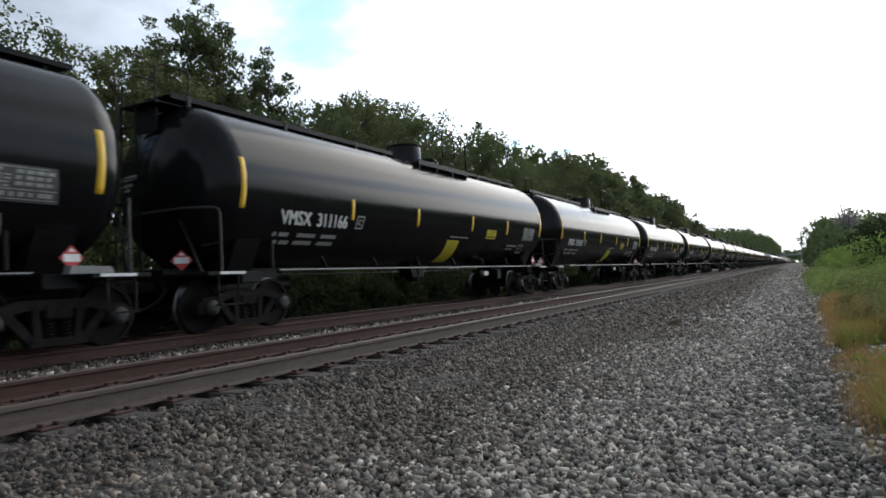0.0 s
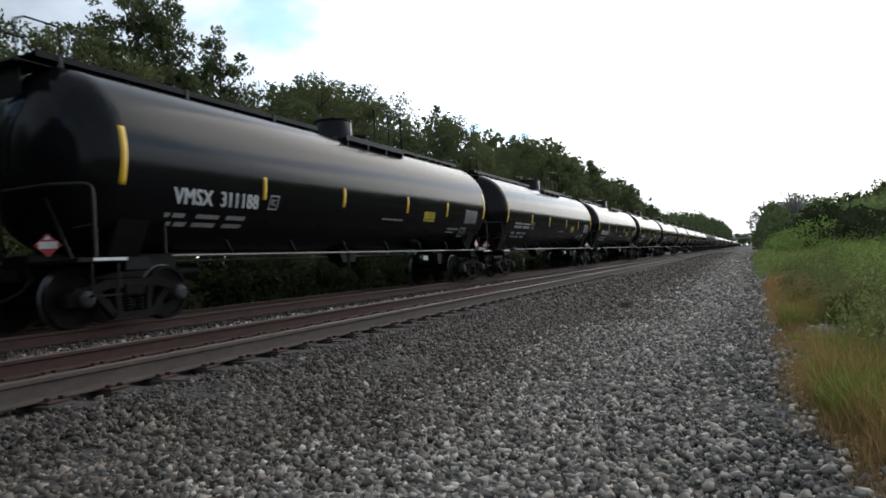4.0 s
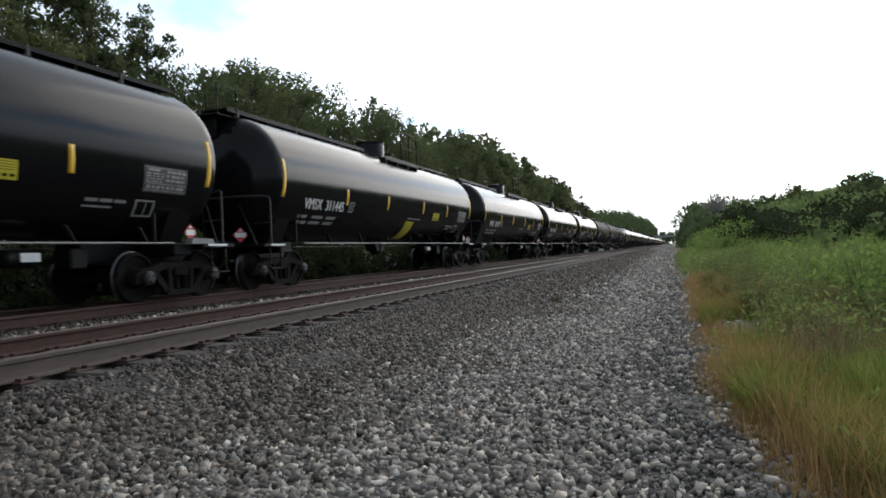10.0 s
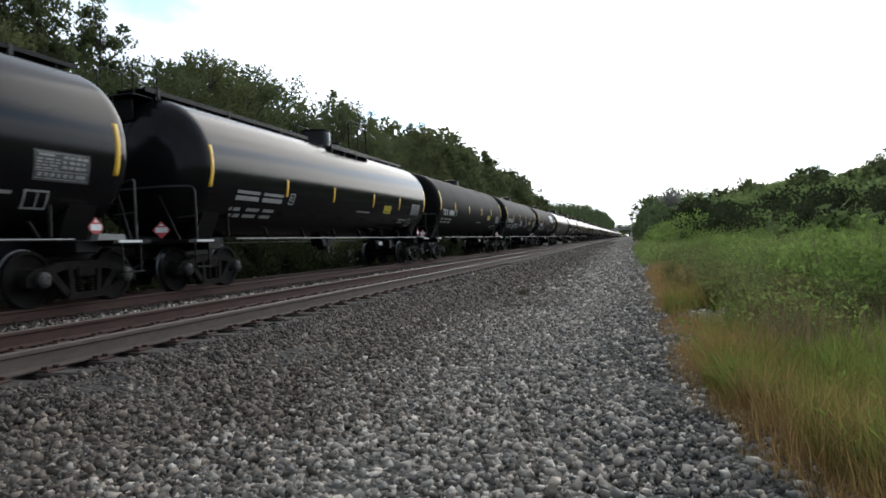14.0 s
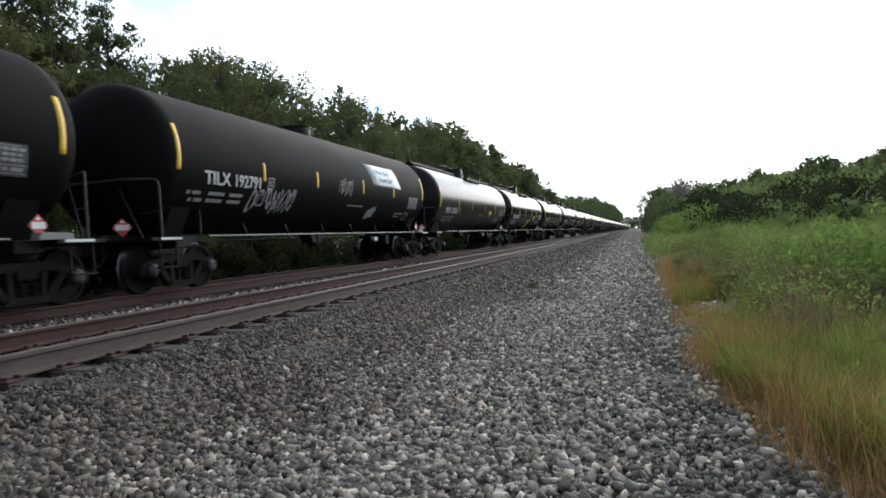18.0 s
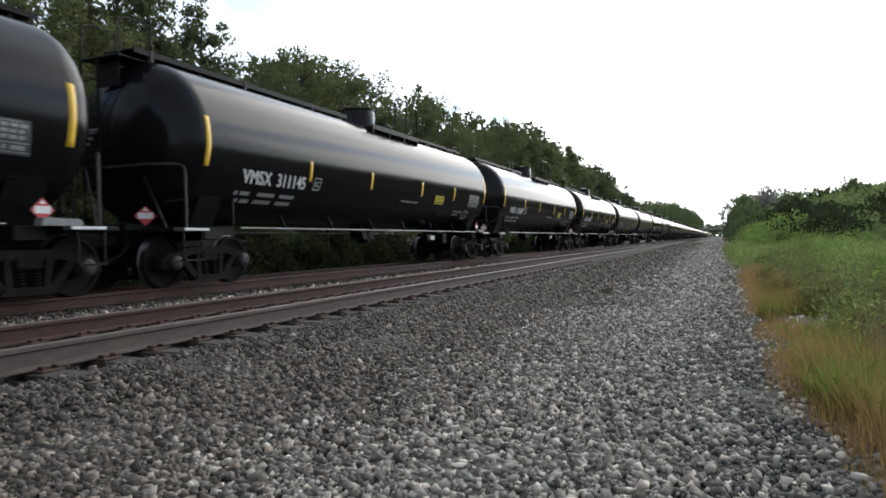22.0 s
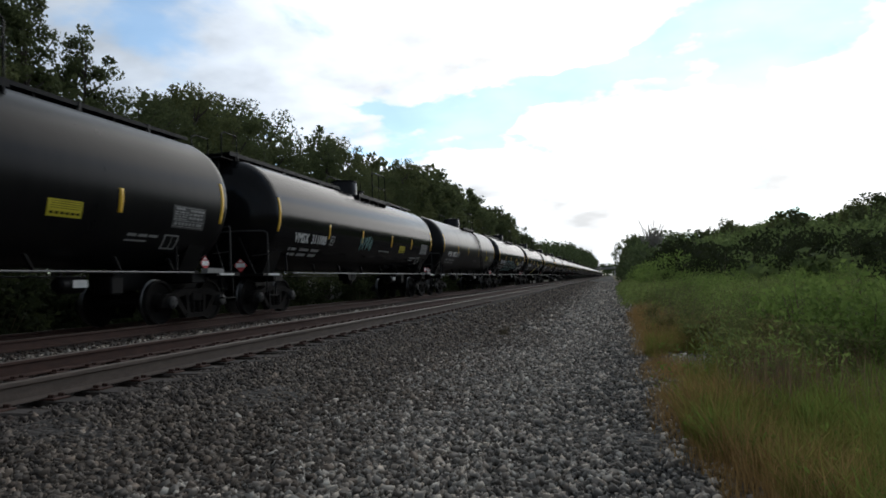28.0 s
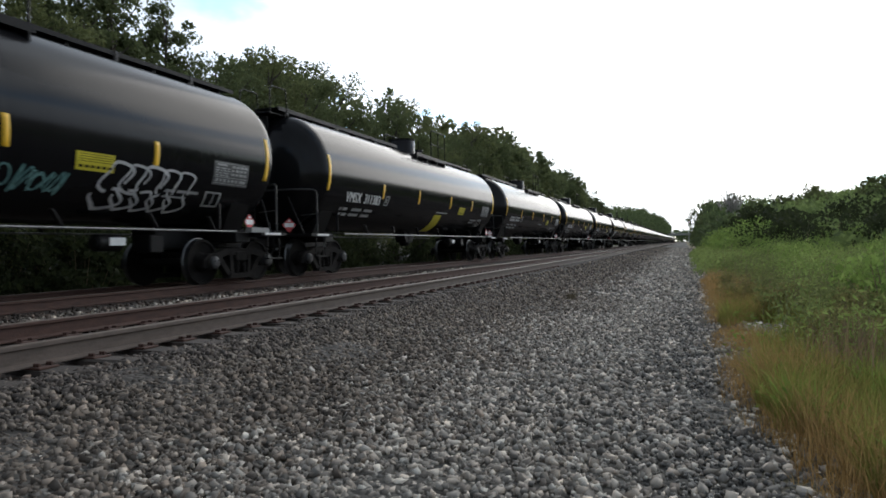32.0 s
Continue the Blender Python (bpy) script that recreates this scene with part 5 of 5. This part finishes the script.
def shrub_template(seed, h, w, material, clumps, per, size, label):
    rng = np.random.default_rng(seed)
    shrub = thing("shrub", label, "shrub", "shrubs beside the gravel")
    a, d, t = rng.uniform(0, 6.28, clumps), np.sqrt(rng.random(clumps)) * w, rng.uniform(0.25, 1, clumps)
    c = np.stack([np.cos(a) * d, np.sin(a) * d, h * t * (1 - 0.25 * d / w)], 1)
    g = Geo()
    for k in range(0, clumps, 3):
        g.tube([(c[k][0] * 0.3, c[k][1] * 0.3, -0.1), (c[k][0] * 0.7, c[k][1] * 0.7, c[k][2] * 0.55), tuple(c[k])], [0.02, 0.014, 0.005], 4)
    part("branchwork", g.mesh("branchwork", M_STEM), shrub)
    v, f = leaf_cloud(rng, c, np.full(clumps, 0.22 * w + 0.1), per, size)
    part("foliage", array_mesh("foliage", v, f, material), shrub)
    return shrub


def build_shrubs():
    rng = random.Random(21)
    green = [shrub_template(40 + i, 1.5, 0.9, M_LEAF_C, 46, 28, 0.05, "bright green leafy shrub beside the gravel verge") for i in range(3)]
    brush = [shrub_template(50 + i, 2.6, 1.4, M_LEAF_BRUSH_SHADED, 46, 24, 0.1, "dark green undergrowth between the track and the trees, its shade in the leaf colour") for i in range(3)]
    brown = [shrub_template(60 + i, 0.85, 0.34, M_DRYLEAF, 40, 30, 0.026, "brownish half-dry bush at the edge of the gravel") for i in range(3)]
    used = set()

    def put(kinds, x, y, s):
        k = kinds[rng.randrange(3)]
        m = pose(x, y, float(ground_height(x, y)) - 0.03, 0, 0, rng.uniform(0, 360))
        ob = k if k not in used else copy_thing(k, m)
        used.add(k)
        ob.scale = (1, 1, 1)
        ob.matrix_basis = m @ Matrix.Diagonal((s, s, s * rng.uniform(0.85, 1.15), 1))

    for x, y, s in ((1.3, 7.1, 0.7), (1.5, 7.5, 0.75), (0.8, 11.9, 0.7), (1.15, 10.7, 0.65), (1.45, 10.5, 0.75), (1.75, 8.6, 0.75), (0.75, 14.4, 0.75), (2.0, 9.6, 0.85)):
        put(brown, x, y, s)
    for x, y, s in ((2.7, 8.6, 0.7), (3.1, 9.4, 0.85), (3.4, 8.4, 0.8), (2.6, 10.4, 0.75)):
        put(green, x, y, s)
    for _ in range(92):
        y = 13 + 30 * rng.random() ** 1.2
        x = float(np.interp(y, [13, 20, 30, 43], [3.2, 2.0, 1.8, 2.0])) + rng.random() ** 1.2 * (3 + 0.3 * y)
        put(green, x, y, float(np.interp(y, [13, 20, 43], [0.5, 0.62, 1.05])) * rng.uniform(0.75, 1.1))
    for _ in range(30):
        y = 44 + 22 * rng.random()
        put(green, 2.7 + rng.random() ** 1.3 * 7.5, y, rng.uniform(1.1, 1.75))
    for _ in range(78):
        d = 34 + 40 * rng.random()
        az = rng.uniform(4.2, 24)
        x, y = d * math.sin(radians(az)), d * math.cos(radians(az))
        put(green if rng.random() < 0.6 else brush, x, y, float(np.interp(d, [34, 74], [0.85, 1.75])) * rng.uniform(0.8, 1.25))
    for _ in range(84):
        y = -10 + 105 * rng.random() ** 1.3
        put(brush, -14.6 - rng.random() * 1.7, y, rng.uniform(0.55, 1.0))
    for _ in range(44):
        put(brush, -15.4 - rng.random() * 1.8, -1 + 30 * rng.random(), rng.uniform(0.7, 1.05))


def blades(rng, p, h, width, lean):
    n = len(p)
    a = rng.uniform(0, 2 * np.pi, n)
    side = np.stack([np.cos(a), np.sin(a), np.zeros(n)], 1) * width[:, None]
    b = rng.uniform(0, 2 * np.pi, n)
    off = np.stack([np.cos(b), np.sin(b), np.zeros(n)], 1) * (h * lean * rng.random(n))[:, None]
    up = np.zeros((n, 3))
    up[:, 2] = h
    mid, tip = p + up * 0.55 + off * 0.3, p + up + off
    verts = np.stack([p - side, p + side, mid + side * 0.7, mid - side * 0.7, tip + side * 0.1, tip - side * 0.1], 1).reshape(-1, 3)
    i = np.arange(n)[:, None] * 6
    faces = np.concatenate([i + [0, 1, 2, 3], i + [3, 2, 4, 5]], 0)
    return verts, faces


def edge_x(y):
    return np.interp(y, [-3, 2.5, 3.2, 4.5, 6.3, 8.4, 11, 18, 25, 56], [1.1, 0.7, 0.5, 0.36, 0.22, 0.26, 0.32, 0.38, 0.4, 0.4])


def build_weeds():
    rng = np.random.default_rng(5)

    def scatter(n, y0, y1, w0, w1, power=1.0):
        y = y0 + (y1 - y0) * rng.random(n) ** power
        x = edge_x(y) + w0 + (w1 - w0) * rng.random(n) + 0.12 * np.sin(y * 2.3) + 0.08 * np.sin(y * 5.1)
        return np.stack([x, y, ground_height(x, y)], 1)

    def patchy(p, scale, seed, least):
        return p[np.array([noise.noise((a[0] * scale, a[1] * scale * 0.7, seed)) > least for a in p])]

    def bare_patch(p):
        return p[((p[:, 0] - 0.95) / 0.4) ** 2 + ((p[:, 1] - 9.1) / 1.0) ** 2 > rng.uniform(0.6, 1.2, len(p))]

    p = bare_patch(np.concatenate([patchy(scatter(34000, 2.0, 20, -0.08, 0.75, 1.3), 1.3, 0, -0.25), patchy(scatter(22000, 2.0, 20, 0.4, 1.9, 1.2), 1.1, 2, 0.08)]))
    p = p[rng.random(len(p)) < np.clip((p[:, 0] - edge_x(p[:, 1]) + 0.12) / 0.3, 0.1, 1)]
    tall = np.array([1 + 0.8 * noise.noise((a[0] * 2.2, a[1] * 1.6, 4)) + 0.7 * noise.noise((a[0] * 9, a[1] * 9, 14)) for a in p]) * np.interp(p[:, 1], [5.8, 6.6, 8.6, 9.6], [1, 0.55, 0.55, 1])
    v, f = blades(rng, p, rng.uniform(0.06, 0.34, len(p)) * tall * np.clip((p[:, 0] - edge_x(p[:, 1]) + 0.25) * 2, 0.3, 1), rng.uniform(0.0013, 0.003, len(p)), 1.0)
    tagged(new("dry_grass", array_mesh("dry_grass", v, f, M_STRAW)), "dry orange-brown grass along the gravel edge", "grass", kind="stuff")
    p = bare_patch(np.concatenate([patchy(scatter(40000, 2.0, 22, 0.5, 5.5, 1.3), 0.9, 5, -0.05), patchy(scatter(46000, 2.0, 12, 0.2, 1.8, 1.3), 1.2, 6, -0.08)]))
    v, f = blades(rng, p, rng.uniform(0.07, 0.34, len(p)) * np.array([1 + 0.9 * noise.noise((a[0] * 8, a[1] * 8, 24)) for a in p]), rng.uniform(0.002, 0.005, len(p)), 0.9)
    tagged(new("green_grass", array_mesh("green_grass", v, f, M_GRASS)), "green and yellowing grass among the weeds", "grass", kind="stuff")
    p = np.concatenate([patchy(scatter(16000, 5.5, 10.5, 1.3, 4.2, 1.0), 1.1, 12, 0.0), patchy(scatter(16000, 2.6, 5.5, 0.35, 2.2, 1.0), 1.5, 13, 0.0)])
    v, f = blades(rng, p, rng.uniform(0.1, 0.36, len(p)) * np.array([1 + 0.9 * noise.noise((a[0] * 7, a[1] * 7, 34)) for a in p]), rng.uniform(0.0025, 0.006, len(p)), 0.9)
    tagged(new("fresh_grass", array_mesh("fresh_grass", v, f, M_FRESH)), "fresh bright green grass in patches", "grass", kind="stuff")
    # tall weeds: leafy plumes on bare brown stems, each stand of one colour
    heads = bare_patch(patchy(scatter(880, 6.4, 30, 0.75, 8.0, 1.1), 0.6, 21, -0.08))
    heads = heads[(heads[:, 1] > 9.2) | (rng.random(len(heads)) < 0.4)]
    grown = rng.uniform(0.5, 1.12, len(heads)) * np.interp(heads[:, 1], [6, 10, 20, 30], [0.72, 0.95, 1.02, 1.1])
    grown = grown * np.array([1 + 0.4 * noise.noise((a[0] * 0.8, a[1] * 0.45, 51)) for a in heads])
    front = np.clip(1.0 - (heads[:, 0] - edge_x(heads[:, 1]) - 0.75) / 0.9, 0, 1)
    each = 8
    p = np.repeat(heads, each, 0) + rng.normal(size=(each * len(heads), 3)) * np.array([0.17, 0.17, 0])
    h = np.repeat(grown, each) * rng.uniform(0.6, 1.15, len(p))
    p[:, 2] = ground_height(p[:, 0], p[:, 1])
    extra = p + rng.normal(size=(len(p), 3)) * np.array([0.09, 0.09, 0])
    v, f = blades(rng, np.concatenate([p, extra]), np.concatenate([h, h * rng.uniform(0.5, 1.05, len(p))]), rng.uniform(0.0025, 0.0055, 2 * len(p)), 0.35)
    tagged(new("weed_stems", array_mesh("weed_stems", v, f, M_STEM)), "thin brown stems of tall weeds", "weeds", kind="stuff")
    k = 34
    q = np.repeat(p, k, 0)
    low = np.repeat(np.repeat(0.1 + 0.22 * front * rng.random(len(front)), each), k)
    t = 1.06 - (1.06 - low) * rng.random(len(q)) ** 0.9
    wide = 0.035 + 0.1 * np.clip(1.1 - t, 0, 1) ** 0.7
    q = q + np.stack([rng.normal(size=len(q)) * wide, rng.normal(size=len(q)) * wide, np.repeat(h, k) * t], 1)
    hue = np.array([noise.noise((a[0] * 0.9, a[1] * 0.5, 31)) for a in heads]) * 1.6 + rng.normal(size=len(heads)) * 0.35 - 0.45 * front
    hue = np.repeat(np.repeat(hue, each), k)
    size = rng.uniform(0.014, 0.042, len(q))
    for name, material, label, chosen in (("bright_weeds", M_LEAF_BRIGHT, "bright green plumes of tall weeds", hue > 0.25), ("weed_leaves", M_LEAF_D, "green leaves of tall weeds beside the gravel", (hue <= 0.25) & (hue > -0.3)), ("olive_weeds", M_LEAF_OLIVE, "dull olive leaves of tall weeds going to seed", hue <= -0.3)):
        v, f = leaf_quads(rng, q[chosen], size[chosen], 0.28)
        tagged(new(name, array_mesh(name, v, f, material)), label, "weeds", kind="stuff")
    p = patchy(scatter(26000, 2.0, 15, 0.25, 4.0, 1.1), 1.6, 15, 0.0)
    q = p + np.stack([np.zeros(len(p)), np.zeros(len(p)), rng.uniform(0.02, 0.26, len(p))], 1)
    v, f = leaf_quads(rng, q, rng.uniform(0.012, 0.036, len(q)), 0.32)
    tagged(new("low_weeds", array_mesh("low_weeds", v, f, M_FRESH)), "low green broad-leaved weeds in the grass", "weeds", kind="stuff")
    p = bare_patch(patchy(scatter(20000, 7.6, 13, 0.7, 3.6, 1.0), 1.7, 17, 0.0))
    q = p + np.stack([np.zeros(len(p)), np.zeros(len(p)), rng.uniform(0.03, 0.6, len(p))], 1)
    v, f = leaf_quads(rng, q, rng.uniform(0.016, 0.055, len(q)), 0.3)
    tagged(new("mid_weeds", array_mesh("mid_weeds", v, f, M_LEAF_OLIVE)), "brownish green leaves low on the tall weeds", "weeds", kind="stuff")
    p = scatter(11000, 22, 62, -0.05, 2.6, 1.0)
    q = p + np.stack([np.zeros(len(p)), np.zeros(len(p)), rng.uniform(0.03, 0.75, len(p)) * np.clip((p[:, 0] - edge_x(p[:, 1]) + 0.3) * 1.2, 0.2, 1)], 1)
    v, f = leaf_quads(rng, q, rng.uniform(0.03, 0.1, len(q)), 0.35)
    tagged(new("verge_weeds", array_mesh("verge_weeds", v, f, M_LEAF_D)), "green weeds along the verge further on", "weeds", kind="stuff")
    # dead brown stalks in clumps between the grass and the weeds
    heads = np.concatenate([bare_patch(scatter(46, 5.2, 16, 0.5, 2.4, 1.0)), np.stack([rng.normal(1.15, 0.14, 7), rng.normal(6.1, 0.3, 7), np.full(7, -0.05)], 1), np.stack([rng.normal(1.6, 0.2, 5), rng.normal(5.7, 0.3, 5), np.full(5, -0.07)], 1)])
    p = np.repeat(heads, 26, 0) + rng.normal(size=(26 * len(heads), 3)) * np.array([0.1, 0.1, 0])
    v, f = blades(rng, p, rng.uniform(0.2, 0.6, len(p)), rng.uniform(0.003, 0.0065, len(p)), 0.45)
    tagged(new("dead_stalks", array_mesh("dead_stalks", v, f, M_STALK)), "dead brown stalks standing among the weeds", "weeds", kind="stuff")


def build_tuft():
    rng = np.random.default_rng(77)
    tuft = thing("weed_tuft", "small dark weed tuft growing through the gravel", "weed", at=pose(-2.1, 13.2, 0.0))
    n = 90
    p = np.stack([rng.normal(size=n) * 0.07, rng.normal(size=n) * 0.07, np.zeros(n)], 1)
    v, f = blades(rng, p, rng.uniform(0.08, 0.2, n), np.full(n, 0.006), 0.9)
    part("blade_clump", array_mesh("blade_clump", v, f, M_STEM), tuft)


# ---- bridge ----
def build_bridge():
    b = thing("road_bridge", "pale concrete road bridge crossing the line far away", "bridge", at=pose(-4, 905, 0))
    part("deck", Geo().box(-26, 26, -5, 5, 9.2, 10.6, 0.1).mesh("deck", M_CONCRETE), b)
    for y in (-5.2, 4.9):
        part("parapet", Geo().box(-26, 26, y, y + 0.3, 10.4, 11.7, 0.05).mesh("parapet", M_CONCRETE), b)
    for x in (-15, 8):
        part("pier", Geo().box(x - 0.7, x + 0.7, -4, 4, 0, 9.2, 0.1).mesh("pier", M_CONCRETE), b)
    for x in (-28, 20):
        part("abutment", Geo().box(x, x + 8, -6, 6, 0, 9.2, 0.1).mesh("abutment", M_CONCRETE), b)


# ---- ballast stones ----
def stone_field(name, label, material, seed, n, area, size, thin=None):
    """Angular stones lying on the ground; area gives x0, x1, y0, y1."""
    rng = np.random.default_rng(seed)
    x0, x1, y0, y1 = area
    x, y = rng.uniform(x0, x1, n), y0 + (y1 - y0) * rng.random(n) ** 1.25
    if thin is not None:
        keep = thin(rng, x, y)
        x, y = x[keep], y[keep]
    n = len(x)
    base = np.array([(x, y, z) for z in (-1, 1) for y in (-1, 1) for x in (-1, 1)]) * 0.72
    tri = np.array([(0, 2, 3), (0, 3, 1), (4, 5, 7), (4, 7, 6), (0, 1, 5), (0, 5, 4), (2, 6, 7), (2, 7, 3), (0, 4, 6), (0, 6, 2), (1, 3, 7), (1, 7, 5)])
    v = base[None] * (1 + 0.3 * np.clip(rng.normal(size=(n, 8, 3)), -2, 2))
    s = size * np.clip(rng.lognormal(0, 0.36, n), 0.4, 1.9)
    axes = np.stack([rng.uniform(0.75, 1.25, n), rng.uniform(0.55, 0.95, n), rng.uniform(0.45, 0.8, n)], 1) * s[:, None]
    v = v * axes[:, None]
    q = rng.normal(size=(n, 4)) * np.array([1.0, 0.6, 0.6, 1.0])
    q /= np.linalg.norm(q, axis=1)[:, None]
    w, a, b, c = q.T
    rot = np.stack([1 - 2 * (b * b + c * c), 2 * (a * b - w * c), 2 * (a * c + w * b), 2 * (a * b + w * c), 1 - 2 * (a * a + c * c), 2 * (b * c - w * a), 2 * (a * c - w * b), 2 * (b * c + w * a), 1 - 2 * (a * a + b * b)], 1).reshape(n, 3, 3)
    v = np.einsum("nij,nkj->nki", rot, v)
    z = ground_height(x, y) + axes[:, 2] * 0.35 + rng.uniform(0, 0.012, n)
    v += np.stack([x, y, z], 1)[:, None]
    faces = (np.arange(n)[:, None, None] * 8 + tri[None]).reshape(-1, 3)
    tagged(new(name, array_mesh(name, v.reshape(-1, 3), faces, material)), label, "gravel", kind="stuff")


def build_stones():
    split = lambda rng, x, y: x - 0.5 * np.clip((y - 5) / 10, 0, 1) + 0.2 * np.sin(y * 0.9) + 0.25 * np.sin(y * 2.7) + rng.normal(size=len(x)) * 0.45
    # beside the weeds the stones are sunk in finer, darker grit
    clean = lambda rng, x, y: (x < edge_x(y) - 0.55 + 0.2 * np.sin(y * 1.7) + 0.2 * rng.normal(size=len(x))) | (rng.random(len(x)) < 0.4)
    pale = lambda rng, x, y: (split(rng, x, y) > -2.2) & (x < edge_x(y) + 0.35 + rng.normal(size=len(x)) * 0.15) & clean(rng, x, y)
    sooty = lambda rng, x, y: x < -3.85 + 0.18 * np.sin(y * 1.3) + 0.3 * np.clip((6 - y) / 3, 0, 1) + 0.15 * rng.normal(size=len(x))
    dark = lambda rng, x, y: (split(rng, x, y) < -1.9) & (~sooty(rng, x, y) | (rng.random(len(x)) < 0.25))
    stone_field("sooty_ballast", "soot-darkened stones at the tie ends", M_SOOT, 17, 15000, (-4.4, -3.2, 1.5, 13), 0.018, sooty)
    grit = lambda rng, x, y: np.abs(x - edge_x(y) + 0.15) < 0.55 + 0.15 * rng.normal(size=len(x))
    stone_field("edge_grit", "fine dark grit along the edge of the weeds", M_GRIT, 11, 26000, (-0.6, 1.6, 1.5, 12), 0.0115, grit)
    stone_field("pale_gravel", "pale grey crushed stone of the gravel verge", M_STONE_PALE, 1, 62000, (-3.6, 1.4, 1.5, 13), 0.018, pale)
    stone_field("pale_gravel_beyond", "pale grey crushed stone further along the verge", M_STONE_PALE, 2, 24000, (-3.2, 1.0, 13, 44), 0.03, pale)
    stone_field("dark_ballast", "old brownish ballast stones beside the ties", M_STONE_DARK, 3, 42000, (-4.25, -1.0, 1.5, 13), 0.0185, dark)
    stone_field("dark_ballast_beyond", "old brownish ballast stones further along", M_STONE_DARK, 4, 15000, (-4.35, -1.4, 13, 44), 0.029, dark)
    stone_field("gravel_behind", "pale crushed stone of the verge behind", M_STONE_PALE, 18, 16000, (-3.0, 0.9, -4, 1.6), 0.019, lambda rng, x, y: x < 0.7 + 0.15 * rng.normal(size=len(x)))
    stone_field("ballast_behind", "old brownish ballast stones behind", M_STONE_DARK, 19, 9000, (-4.3, -2.2, -4, 1.6), 0.0185)
    stone_field("far_gravel", "pale crushed stone far along the verge", M_STONE_PALE, 8, 17000, (-3.2, 1.0, 43, 120), 0.055, pale)
    stone_field("far_ballast", "old ballast stones far along the ties", M_STONE_DARK, 9, 10000, (-4.35, -1.4, 43, 120), 0.05, dark)
    cribs = lambda rng, x, y: np.abs((y - 0.18) / 0.52 - np.round((y - 0.18) / 0.52)) > 0.2
    stone_field("crib_ballast", "dirty stones between the ties of the near track", M_STONE_RUST, 5, 5000, (-6.9, -4.1, 1.5, 16), 0.02, cribs)
    stone_field("pale_rocks", "pale rocks lying among the weeds", M_STONE_PALE, 7, 150, (0.68, 1.25, 8.4, 9.9), 0.042)
    stone_field("mid_ballast", "loose pale stones between the two tracks", M_STONE_PALE, 6, 2100, (-8.3, -7.3, 2.0, 26), 0.024)
    stone_field("dirty_mid_ballast", "dirty brown stones between the two tracks", M_STONE_RUST, 16, 3400, (-9.0, -6.9, 2.0, 26), 0.024)


build_woods()
build_far_woods()
build_dead_tree()
for px, py, ph in ((29.5, 147, 6.5), (31.5, 146, 7.4), (34, 144, 5.5)):
    pine_tree(px, py, ph)
build_shrubs()
build_weeds()
build_tuft()
build_bridge()
build_stones()
build_ties()
motions()
